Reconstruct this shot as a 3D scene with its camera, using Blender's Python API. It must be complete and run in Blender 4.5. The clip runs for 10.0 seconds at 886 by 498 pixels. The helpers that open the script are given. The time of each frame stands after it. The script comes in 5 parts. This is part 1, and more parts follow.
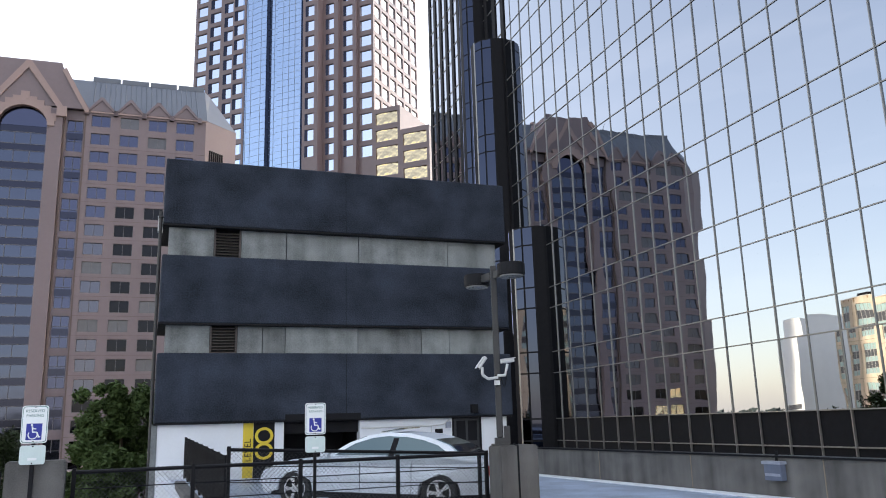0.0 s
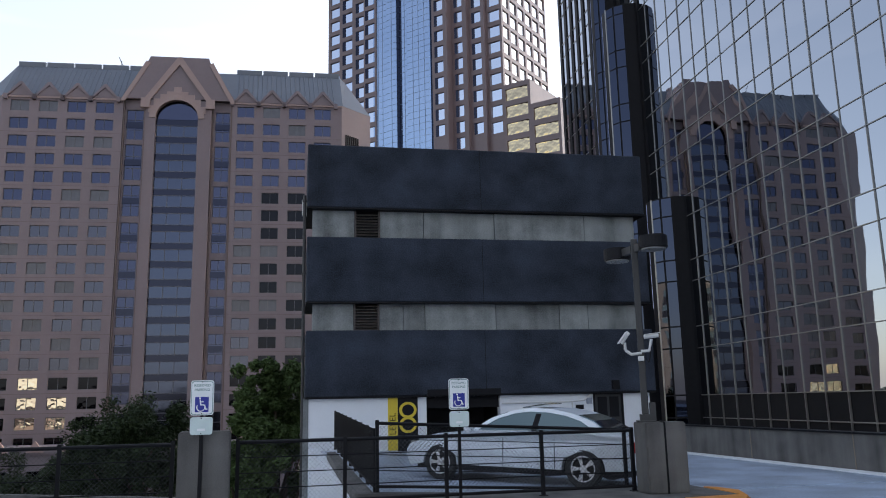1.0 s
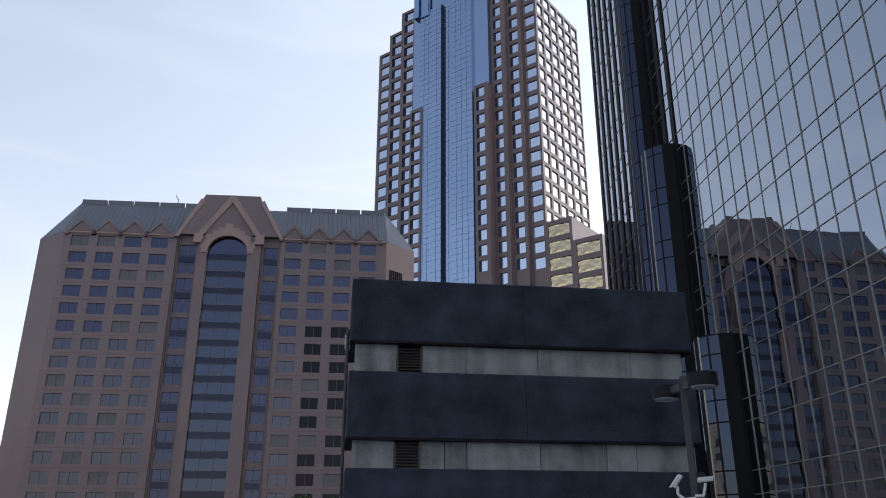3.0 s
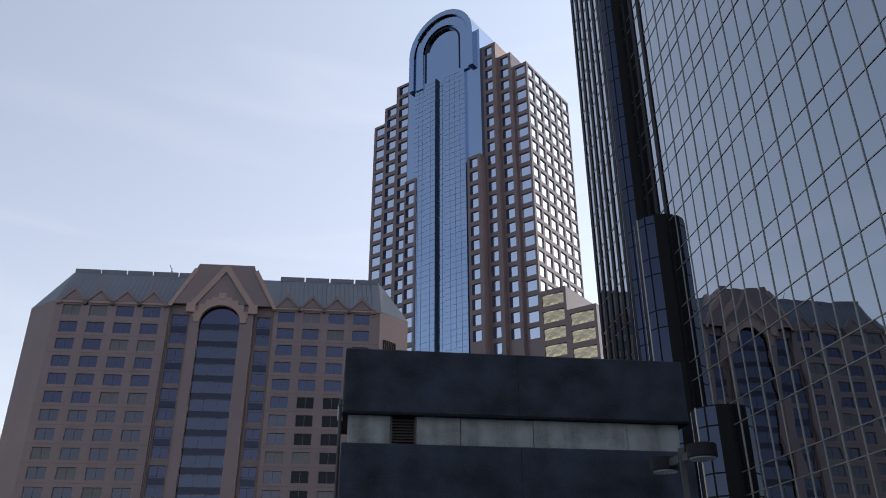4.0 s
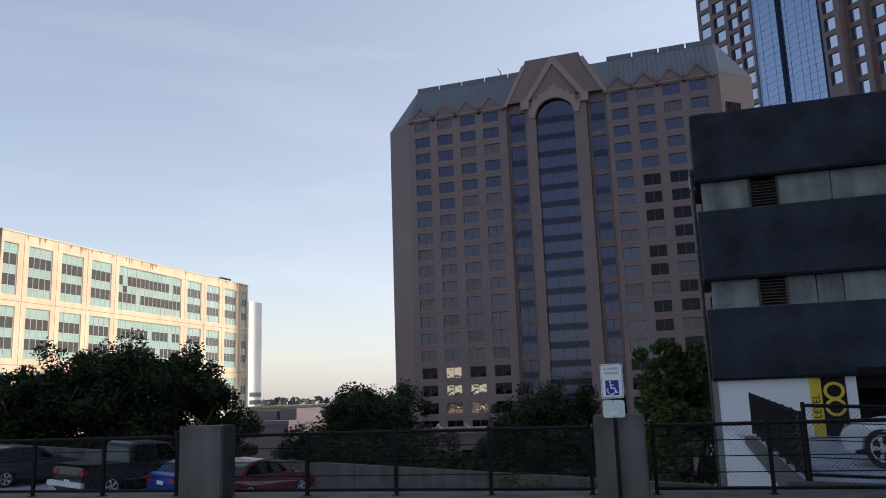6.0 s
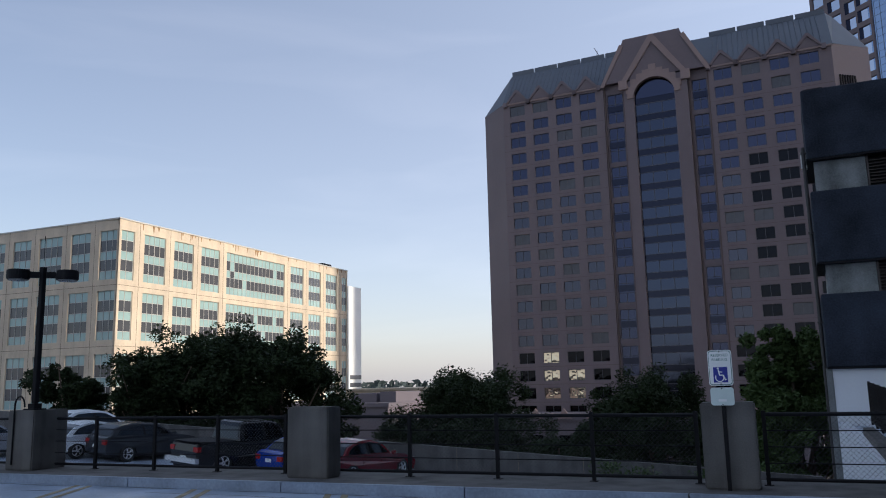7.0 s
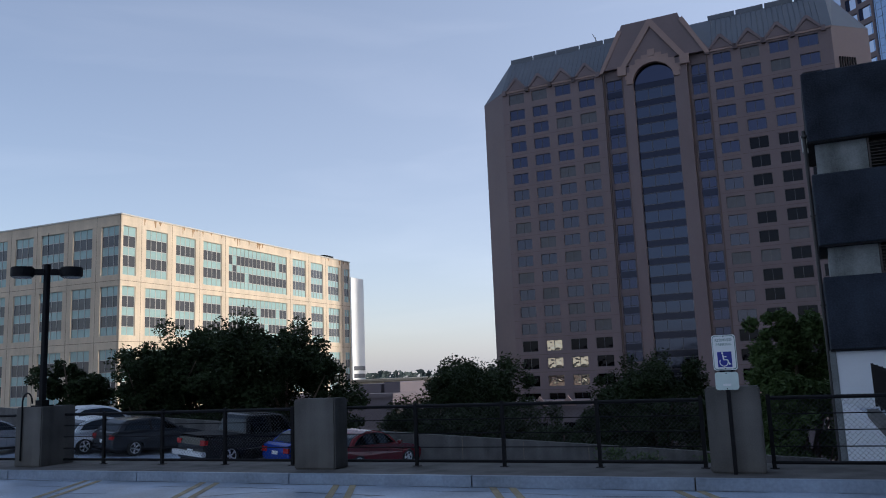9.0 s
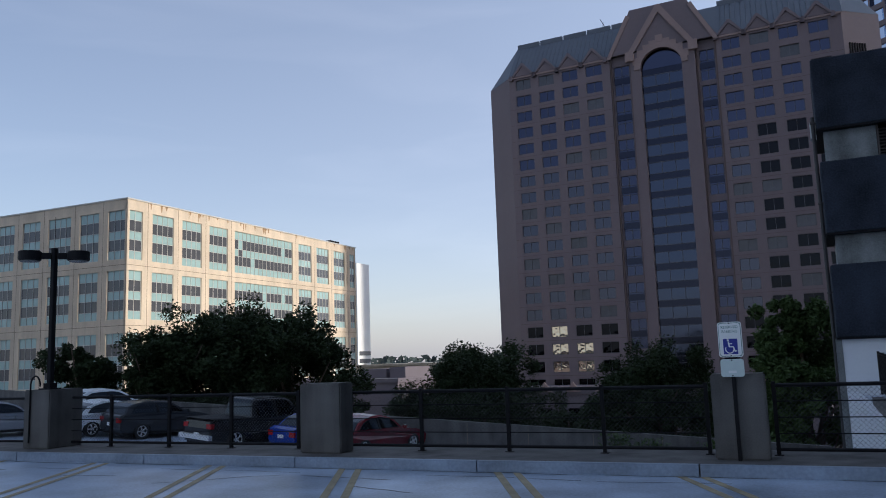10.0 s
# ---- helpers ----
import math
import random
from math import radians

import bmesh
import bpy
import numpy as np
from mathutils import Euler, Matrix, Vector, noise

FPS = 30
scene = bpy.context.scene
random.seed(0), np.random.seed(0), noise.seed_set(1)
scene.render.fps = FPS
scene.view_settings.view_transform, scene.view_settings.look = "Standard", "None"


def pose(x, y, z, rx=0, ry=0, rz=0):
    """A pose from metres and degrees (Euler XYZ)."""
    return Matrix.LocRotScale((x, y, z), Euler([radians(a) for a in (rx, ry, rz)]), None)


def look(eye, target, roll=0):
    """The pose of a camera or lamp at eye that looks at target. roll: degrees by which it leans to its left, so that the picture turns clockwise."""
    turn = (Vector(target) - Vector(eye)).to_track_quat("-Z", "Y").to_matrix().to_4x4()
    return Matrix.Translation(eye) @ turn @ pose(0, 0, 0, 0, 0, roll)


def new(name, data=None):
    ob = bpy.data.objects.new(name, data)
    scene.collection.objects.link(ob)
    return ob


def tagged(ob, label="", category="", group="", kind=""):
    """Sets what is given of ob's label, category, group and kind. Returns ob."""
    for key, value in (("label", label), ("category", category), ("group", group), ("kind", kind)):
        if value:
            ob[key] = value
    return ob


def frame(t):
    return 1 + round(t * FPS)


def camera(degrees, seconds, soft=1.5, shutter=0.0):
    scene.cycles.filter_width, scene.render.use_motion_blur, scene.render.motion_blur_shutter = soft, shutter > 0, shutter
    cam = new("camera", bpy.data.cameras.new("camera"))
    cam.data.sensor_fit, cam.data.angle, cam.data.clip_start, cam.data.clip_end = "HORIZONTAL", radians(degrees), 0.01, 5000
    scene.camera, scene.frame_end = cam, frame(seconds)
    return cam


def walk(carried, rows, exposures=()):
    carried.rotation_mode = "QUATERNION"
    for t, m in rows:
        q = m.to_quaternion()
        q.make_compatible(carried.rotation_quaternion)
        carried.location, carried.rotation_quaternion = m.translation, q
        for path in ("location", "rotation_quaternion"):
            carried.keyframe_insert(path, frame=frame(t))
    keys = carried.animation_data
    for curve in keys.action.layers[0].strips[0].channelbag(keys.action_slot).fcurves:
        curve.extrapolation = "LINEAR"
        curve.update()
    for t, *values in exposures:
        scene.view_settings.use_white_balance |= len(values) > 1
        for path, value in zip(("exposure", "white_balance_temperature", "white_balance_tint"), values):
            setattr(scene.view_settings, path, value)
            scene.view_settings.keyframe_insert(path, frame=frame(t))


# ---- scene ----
cam = camera(58.5, 10.0, soft=1.0)
EYE = 1.59
PATH = [(0, 0.281, -0.072, 1.588, 12.39, 1.59, 0.17), (0.5, 0.234, -0.087, 1.589, 11.57, 0.94, 7.62), (1, 0.220, -0.083, 1.593, 10.91, 1.20, 9.96), (1.5, 0.219, -0.054, 1.587, 10.39, 1.51, 11.73),
        (2, 0.199, -0.044, 1.589, 10.22, 1.73, 12.89), (2.5, 0.215, -0.040, 1.587, 14.17, 0.78, 13.22), (3, 0.206, -0.062, 1.583, 20.68, -0.04, 12.80), (3.2, 0.204, -0.059, 1.580, 22.29, -0.23, 12.52),
        (4.3, 0.183, -0.049, 1.567, 26.01, 0.36, 12.67), (4.5, 0.186, -0.045, 1.564, 23.52, 1.29, 14.43), (5, 0.201, -0.038, 1.558, 15.60, 1.43, 23.62), (5.5, 0.152, 0.027, 1.580, 11.84, 1.91, 31.45),
        (6, 0.076, 0.042, 1.588, 10.54, 2.00, 38.15), (6.2, 0.060, 0.046, 1.590, 10.20, 1.64, 40.67), (7.3, 0.008, 0.003, 1.589, 9.60, 1.36, 45.27), (7.5, -0.001, -0.000, 1.589, 9.54, 1.48, 45.24),
        (8, -0.000, -0.000, 1.590, 9.33, 1.85, 44.99), (8.5, 0.001, -0.002, 1.593, 9.05, 2.14, 44.97), (9, 0.026, -0.017, 1.592, 8.90, 2.27, 45.33), (9.5, 0.029, -0.021, 1.591, 7.96, 1.95, 45.74),
        (10, 0.019, -0.020, 1.590, 7.89, 1.95, 45.69)]
walk(cam, [(t, pose(x, y, z, 90 + p, r, yw)) for t, x, y, z, p, r, yw in PATH],
     exposures=((0.0, 1.63, 6850, 12), (0.5, 1.22, 6650, 12), (1.0, 0.9, 6400, 12), (2.0, 0.72, 6350, 12), (3.0, 0.52, 6400, 12), (4.5, 0.2, 6300, 12), (5.5, 0.1, 6200, 12), (7.5, -0.14, 5600, 12), (10.0, -0.24, 5500, 12)))

# ---- light ----
SUN_AZ, SUN_EL = 70.5, 16.0      # clockwise from +y, degrees
world = bpy.data.worlds.new("sky")
scene.world = world
world.use_nodes = True
wn = world.node_tree
sky = wn.nodes.new("ShaderNodeTexSky")
sky.sky_type, sky.sun_disc = "NISHITA", False
sky.sun_elevation, sky.sun_rotation = radians(SUN_EL), radians(SUN_AZ)
sky.air_density, sky.dust_density, sky.ozone_density = 1.0, 1.5, 1.0
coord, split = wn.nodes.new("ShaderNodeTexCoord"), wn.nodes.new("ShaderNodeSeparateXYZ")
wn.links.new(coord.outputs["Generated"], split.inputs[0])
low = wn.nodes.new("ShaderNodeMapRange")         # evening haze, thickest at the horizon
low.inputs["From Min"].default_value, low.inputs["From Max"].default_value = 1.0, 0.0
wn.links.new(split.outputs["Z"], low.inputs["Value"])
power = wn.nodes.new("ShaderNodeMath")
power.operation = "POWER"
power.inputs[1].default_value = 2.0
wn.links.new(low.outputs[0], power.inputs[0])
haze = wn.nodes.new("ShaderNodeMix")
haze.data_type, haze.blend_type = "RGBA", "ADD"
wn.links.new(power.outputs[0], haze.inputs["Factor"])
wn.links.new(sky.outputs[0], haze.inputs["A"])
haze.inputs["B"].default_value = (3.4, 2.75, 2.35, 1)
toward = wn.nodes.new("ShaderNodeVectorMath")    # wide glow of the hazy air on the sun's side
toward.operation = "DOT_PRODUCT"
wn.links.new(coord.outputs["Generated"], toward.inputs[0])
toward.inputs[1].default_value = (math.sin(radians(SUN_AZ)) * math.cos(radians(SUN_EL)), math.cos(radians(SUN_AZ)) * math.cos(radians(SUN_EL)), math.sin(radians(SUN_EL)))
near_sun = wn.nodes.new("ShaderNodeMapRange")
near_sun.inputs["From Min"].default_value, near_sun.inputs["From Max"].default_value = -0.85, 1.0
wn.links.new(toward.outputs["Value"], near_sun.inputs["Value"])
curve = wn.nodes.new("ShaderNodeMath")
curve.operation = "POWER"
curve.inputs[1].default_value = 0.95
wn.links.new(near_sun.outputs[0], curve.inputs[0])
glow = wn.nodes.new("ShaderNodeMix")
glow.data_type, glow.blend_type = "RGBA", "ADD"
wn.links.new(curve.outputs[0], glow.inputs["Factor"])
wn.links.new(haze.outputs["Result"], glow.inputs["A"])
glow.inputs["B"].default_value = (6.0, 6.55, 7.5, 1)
squash = wn.nodes.new("ShaderNodeMapping")       # thin veils of high cloud, drawn out along the horizon
squash.inputs["Scale"].default_value = (1.6, 1.6, 9.0)
squash.inputs["Rotation"].default_value = (0.12, 0.08, 0)
wn.links.new(coord.outputs["Generated"], squash.inputs["Vector"])
veil = wn.nodes.new("ShaderNodeTexNoise")
veil.inputs["Scale"].default_value, veil.inputs["Detail"].default_value, veil.inputs["Distortion"].default_value = 1.7, 6, 0.6
wn.links.new(squash.outputs[0], veil.inputs["Vector"])
wisp = wn.nodes.new("ShaderNodeMapRange")
wisp.inputs["From Min"].default_value, wisp.inputs["From Max"].default_value = 0.48, 0.75
wn.links.new(veil.outputs["Fac"], wisp.inputs["Value"])
cloud = wn.nodes.new("ShaderNodeMix")
cloud.data_type, cloud.blend_type = "RGBA", "ADD"
wn.links.new(wisp.outputs[0], cloud.inputs["Factor"])
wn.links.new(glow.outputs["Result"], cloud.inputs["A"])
cloud.inputs["B"].default_value = (0.5, 0.42, 0.34, 1)
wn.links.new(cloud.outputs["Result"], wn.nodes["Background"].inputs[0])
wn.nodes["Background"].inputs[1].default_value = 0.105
lamp = bpy.data.lights.new("sun", "SUN")
lamp.energy, lamp.angle, lamp.color = 5.0, radians(0.5), (1.0, 0.85, 0.64)
sun = new("sun", lamp)
sd = Vector((math.sin(radians(SUN_AZ)) * math.cos(radians(SUN_EL)), math.cos(radians(SUN_AZ)) * math.cos(radians(SUN_EL)), math.sin(radians(SUN_EL))))
sun.matrix_world = look(sd * 400, (0, 0, 0))


# ---- materials ----
def material(name, color, rough=0.8, metal=0.0, var=0.12, scale=2.0, fine=40.0, bump=0.15, streak=0.0, rnd=0.0, spec=0.5):
    """A plain surface with broad stains, fine grain, relief, and optional rain streaks."""
    m = bpy.data.materials.new(name)
    m.use_nodes = True
    nt = m.node_tree
    n, l = nt.nodes, nt.links
    b = n["Principled BSDF"]
    b.inputs["Roughness"].default_value, b.inputs["Metallic"].default_value = rough, metal
    b.inputs["Specular IOR Level"].default_value = spec
    tc = n.new("ShaderNodeTexCoord")
    big, small = n.new("ShaderNodeTexNoise"), n.new("ShaderNodeTexNoise")
    big.inputs["Scale"].default_value, small.inputs["Scale"].default_value = scale, fine
    big.inputs["Detail"].default_value, small.inputs["Detail"].default_value = 6, 4
    l.new(tc.outputs["Object"], big.inputs["Vector"])
    l.new(tc.outputs["Object"], small.inputs["Vector"])
    add = n.new("ShaderNodeMath")
    add.operation = "MULTIPLY_ADD"
    l.new(small.outputs["Fac"], add.inputs[0])
    add.inputs[1].default_value = 0.5
    l.new(big.outputs["Fac"], add.inputs[2])
    last = add
    if streak:
        mp, st = n.new("ShaderNodeMapping"), n.new("ShaderNodeTexNoise")
        mp.inputs["Scale"].default_value = (1, 1, 0.06)
        st.inputs["Scale"].default_value, st.inputs["Detail"].default_value = streak, 5
        l.new(tc.outputs["Object"], mp.inputs["Vector"])
        l.new(mp.outputs[0], st.inputs["Vector"])
        last = n.new("ShaderNodeMath")
        last.operation = "ADD"
        l.new(add.outputs[0], last.inputs[0])
        l.new(st.outputs["Fac"], last.inputs[1])
    if rnd:
        oi, r2 = n.new("ShaderNodeObjectInfo"), n.new("ShaderNodeMath")
        r2.operation = "MULTIPLY_ADD"
        r2.inputs[1].default_value = rnd
        l.new(oi.outputs["Random"], r2.inputs[0])
        l.new(last.outputs[0], r2.inputs[2])
        last = r2
    mid = 0.75 + (0.5 if streak else 0) + rnd / 2
    ramp = n.new("ShaderNodeMapRange")
    ramp.inputs["From Min"].default_value, ramp.inputs["From Max"].default_value = mid - 0.4, mid + 0.4
    ramp.inputs["To Min"].default_value, ramp.inputs["To Max"].default_value = 1 - var, 1 + var
    l.new(last.outputs[0], ramp.inputs["Value"])
    mul = n.new("ShaderNodeVectorMath")
    mul.operation = "SCALE"
    mul.inputs[0].default_value = color[:3]
    l.new(ramp.outputs[0], mul.inputs["Scale"])
    l.new(mul.outputs[0], b.inputs["Base Color"])
    if bump:
        bp = n.new("ShaderNodeBump")
        bp.inputs["Strength"].default_value, bp.inputs["Distance"].default_value = bump, 0.02
        l.new(small.outputs["Fac"], bp.inputs["Height"])
        l.new(bp.outputs[0], b.inputs["Normal"])
    return m


def mirror_glass(name, tint, rough=0.02, wave=0.0, wscale=0.4, metal=1.0):
    """Coated facade glass: a tinted mirror, slightly wavy from pane to pane."""
    m = bpy.data.materials.new(name)
    m.use_nodes = True
    n, l = m.node_tree.nodes, m.node_tree.links
    b = n["Principled BSDF"]
    b.inputs["Base Color"].default_value = (*tint, 1)
    b.inputs["Metallic"].default_value, b.inputs["Roughness"].default_value = metal, rough
    if wave:
        tc, no, bp = n.new("ShaderNodeTexCoord"), n.new("ShaderNodeTexNoise"), n.new("ShaderNodeBump")
        no.inputs["Scale"].default_value, no.inputs["Detail"].default_value = wscale, 1
        bp.inputs["Strength"].default_value, bp.inputs["Distance"].default_value = 1.0, wave
        l.new(tc.outputs["Object"], no.inputs["Vector"])
        l.new(no.outputs["Fac"], bp.inputs["Height"])
        l.new(bp.outputs[0], b.inputs["Normal"])
    return m


CONCRETE = material("concrete", (0.104, 0.099, 0.094), 0.85, var=0.55, scale=1.5, fine=60, streak=3)
DECK = material("deck_coating", (0.315, 0.375, 0.47), 0.38, var=0.7, scale=0.9, fine=24, bump=0.14)
KERB_COAT = material("kerb_coating", (0.235, 0.285, 0.365), 0.5, var=0.5, scale=1.2, fine=24, bump=0.15)
CHARCOAL = material("dark_stucco", (0.029, 0.0355, 0.050), 0.9, var=1.0, scale=0.8, fine=22, bump=1.0, spec=0.25)
PANEL = material("grey_panel", (0.20, 0.212, 0.21), 0.8, var=0.6, scale=1.4, fine=30, streak=2.0, rnd=0.22)
WHITE = material("white_paint", (0.68, 0.70, 0.73), 0.6, var=0.06, scale=1.0, fine=20)
GRANITE = material("pink_granite", (0.151, 0.121, 0.133), 0.7, var=0.12, scale=0.12, fine=2.0, bump=0.05)
GRANITE_PALE = material("pale_granite", (0.25, 0.185, 0.175), 0.7, var=0.1, scale=0.2, fine=2.0, bump=0.05)
TOWER_STONE = material("red_granite", (0.14, 0.10, 0.10), 0.24, var=0.1, scale=0.1, fine=1.0, bump=0.03)
OFFICE_STONE = material("cream_precast", (0.55, 0.455, 0.34), 0.8, var=0.22, scale=0.25, fine=3.0, bump=0.1, streak=0.9)
ROOF = material("zinc_roof", (0.085, 0.10, 0.128), 0.5, var=0.12, scale=0.3, fine=3.0)
SLAB_WHITE = material("white_slab", (0.80, 0.79, 0.76), 0.7, var=0.06, scale=0.3, fine=4)
BLACK = material("black_metal", (0.012, 0.012, 0.014), 0.5, var=0.2, scale=4, fine=60, spec=0.08)
GROUND = material("asphalt_ground", (0.06, 0.06, 0.06), 0.9, var=0.3, scale=0.05, fine=3)
GLASS_DARK = mirror_glass("black_mirror_glass", (0.335, 0.37, 0.42), 0.01, 0.009, 0.35)
GLASS_BLUE = mirror_glass("blue_mirror_glass", (0.56, 0.60, 0.69), 0.06, 0.01, 0.3)
GLASS_CENTRE = mirror_glass("centre_bay_glass", (0.047, 0.058, 0.09), 0.08, 0.02, 0.4)
# Paler tint stands for curtains and for reflected low sky in lower rows.
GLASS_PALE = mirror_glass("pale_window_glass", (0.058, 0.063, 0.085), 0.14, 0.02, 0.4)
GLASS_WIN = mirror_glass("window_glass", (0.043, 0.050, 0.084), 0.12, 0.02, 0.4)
GLASS_TEAL = material("teal_glass", (0.30, 0.42, 0.41), 0.12, var=0.12, scale=0.4, fine=2, bump=0, rnd=0.3)
LEAF = material("leaf", (0.026, 0.039, 0.016), 0.6, var=0.5, scale=0.6, fine=6, bump=0, spec=0.12)
BARK = material("bark", (0.10, 0.075, 0.055), 0.9, var=0.3, scale=3, fine=20, bump=0.6)


FRAME = material("dark_frame", (0.07, 0.07, 0.08), 0.5, var=0.1)
FRAME_PALE = material("pale_frame", (0.5, 0.48, 0.44), 0.5, var=0.05)
SPANDREL = mirror_glass("spandrel_glass", (0.024, 0.027, 0.042), 0.15)
GLASS_PANEL = mirror_glass("shaft_glass", (0.301, 0.385, 0.525), 0.10, 0.03, 0.15)
# Gold tint and strong bumps paint a sunlit building's reflection in the wing windows.
GLASS_GOLD_GLINT = mirror_glass("wing_glint_glass", (0.52, 0.41, 0.26), 0.05, 0.22, 0.8)
GLASS_SMOKE = material("smoke_glass", (0.08, 0.083, 0.092), 0.12, var=0.15, scale=0.4, fine=2, bump=0, rnd=0.3)
SHAFT_LINE = material("shaft_line", (0.19, 0.25, 0.35), 0.4, var=0.05)
PODIUM = material("podium_stone", (0.132, 0.115, 0.135), 0.8, var=0.1, scale=0.1, fine=2)
RUST = material("rust_run", (0.30, 0.19, 0.10), 0.9, var=0.35, scale=2.0, fine=12)
JOINT = material("joint", (0.20, 0.16, 0.12), 0.9, var=0.1)
VENT = material("vent_brown", (0.055, 0.043, 0.038), 0.6, var=0.2, scale=3)
MULLION = material("mullion_metal", (0.24, 0.235, 0.225), 0.35, metal=0.6, var=0.1, scale=1, fine=10, bump=0)
YELLOW = material("yellow_line", (0.31, 0.26, 0.16), 0.8, var=0.55, scale=3, fine=30)
ORANGE = material("orange_paint", (0.60, 0.24, 0.04), 0.7, var=0.2, scale=4)
STAIN = material("wet_stain", (0.07, 0.08, 0.09), 0.3, var=0.3, scale=3)
WIRE = material("black_wire", (0.035, 0.035, 0.038), 0.45, var=0.1, spec=0.4)
SIGN_WHITE = material("sign_white", (0.75, 0.77, 0.77), 0.5, var=0.05, scale=6)
SIGN_PALE = material("sign_pale", (0.55, 0.64, 0.62), 0.5, var=0.08, scale=6)
SIGN_GREEN = material("sign_green", (0.02, 0.14, 0.12), 0.5, var=0.05)
SIGN_BLUE = material("sign_blue", (0.01, 0.02, 0.26), 0.5, var=0.05)
SIGN_YELLOW = material("sign_yellow", (0.62, 0.46, 0.03), 0.6, var=0.08, scale=2)
BOX_BLUE = material("box_blue", (0.10, 0.12, 0.17), 0.5, var=0.2, scale=8)
BOX_GREY = material("box_grey", (0.25, 0.27, 0.32), 0.5, var=0.2, scale=8)
POLE_GREY = material("pole_grey", (0.03, 0.029, 0.029), 0.6, metal=0.0, var=0.15, scale=4)
LAMP_DARK = material("lamp_bronze", (0.011, 0.011, 0.013), 0.6, var=0.15, scale=5, spec=0.15)
LENS = material("pale_lens", (0.22, 0.22, 0.21), 0.2, var=0.05)
WHITE_METAL = material("white_metal", (0.55, 0.55, 0.54), 0.35, var=0.08, scale=8)
PAINT_WHITE = material("white_car_paint", (0.66, 0.70, 0.75), 0.25, var=0.03, bump=0)
PAINT_SILVER = material("silver_car_paint", (0.4, 0.41, 0.43), 0.25, metal=0.5, var=0.03, bump=0)
PAINT_RED = material("red_car_paint", (0.16, 0.008, 0.015), 0.2, var=0.05, bump=0)
PAINT_BLUE = material("blue_car_paint", (0.01, 0.04, 0.28), 0.2, var=0.05, bump=0)
PAINT_BLACK = material("black_car_paint", (0.012, 0.012, 0.014), 0.2, var=0.05, bump=0)
PAINT_GREY = material("grey_car_paint", (0.035, 0.038, 0.045), 0.2, var=0.05, bump=0)
CAR_GLASS_DARK = mirror_glass("dark_car_glass", (0.055, 0.062, 0.07), 0.03)
CAR_GLASS = mirror_glass("car_glass", (0.15, 0.195, 0.195), 0.03)
TAIL_RED = material("tail_red", (0.35, 0.01, 0.01), 0.2, var=0.05, bump=0)
RUBBER = material("rubber", (0.015, 0.015, 0.015), 0.8, var=0.2)
ALLOY = material("alloy", (0.75, 0.75, 0.76), 0.3, metal=0.55, var=0.05, bump=0)
LEAF_BRIGHT = material("bright_leaf", (0.06, 0.092, 0.031), 0.6, var=0.5, scale=0.5, fine=6, bump=0, spec=0.12)
LEAF_FAR = material("far_leaf", (0.055, 0.068, 0.065), 1.0, var=0.3, scale=0.02, fine=0.2, bump=0, spec=0.05)
DOOR_DARK = material("door_dark", (0.02, 0.021, 0.024), 0.5, var=0.15, scale=3)
# Two tints of one bay glass: the first paints a bright reflection.
GLASS_BAY_REFLECT = mirror_glass("bay_reflect_glass", (0.20, 0.225, 0.33), 0.02, 0.01, 0.3)
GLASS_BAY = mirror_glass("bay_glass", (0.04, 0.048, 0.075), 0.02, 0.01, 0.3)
# Near-black tint paints the dark reflection of another building.
GLASS_DARK_REFLECT = mirror_glass("dark_reflect_glass", (0.012, 0.013, 0.016), 0.02, 0.03, 0.9)
# Warm bright tint paints a gold glint on a few low windows.
GLASS_GLINT = mirror_glass("warm_glint_glass", (0.55, 0.50, 0.40), 0.03, 0.04, 1.2)
# Stone joints, and the shade painted at the hotel's strip recesses.
SEAL_AND_SHADE = material("stone_joint", (0.10, 0.075, 0.07), 0.9, var=0.1)
# Lighter copy of the tower glass; the flank's brighter sky reflection is in its tint.
GLASS_FLANK = mirror_glass("flank_glass", (0.62, 0.66, 0.69), 0.05, 0.01, 0.3)
GLASS_CURTAIN = material("curtained_window", (0.062, 0.065, 0.082), 0.25, var=0.3, scale=1.5, fine=8, bump=0, rnd=0.3)


# ---- building helpers ----
def box(bm, x0, y0, z0, x1, y1, z1):
    v = [bm.verts.new(p) for p in ((x0, y0, z0), (x1, y0, z0), (x1, y1, z0), (x0, y1, z0), (x0, y0, z1), (x1, y0, z1), (x1, y1, z1), (x0, y1, z1))]
    for f in ((3, 2, 1, 0), (4, 5, 6, 7), (0, 1, 5, 4), (1, 2, 6, 5), (2, 3, 7, 6), (3, 0, 4, 7)):
        bm.faces.new([v[i] for i in f])


def prism(bm, pts, z0, z1):
    """An upright prism on a plan outline that runs counter-clockwise."""
    a = [bm.verts.new((x, y, z0)) for x, y in pts]
    b = [bm.verts.new((x, y, z1)) for x, y in pts]
    k = len(pts)
    bm.faces.new(a[::-1])
    bm.faces.new(b)
    for i in range(k):
        bm.faces.new((a[i], a[(i + 1) % k], b[(i + 1) % k], b[i]))


def profile(bm, pts, y0, y1):
    """An outline in x and z, counter-clockwise seen from -y, run from y0 to y1."""
    a = [bm.verts.new((x, y0, z)) for x, z in pts]
    b = [bm.verts.new((x, y1, z)) for x, z in pts]
    k = len(pts)
    bm.faces.new(a)
    bm.faces.new(b[::-1])
    for i in range(k):
        bm.faces.new((a[(i + 1) % k], a[i], b[i], b[(i + 1) % k]))


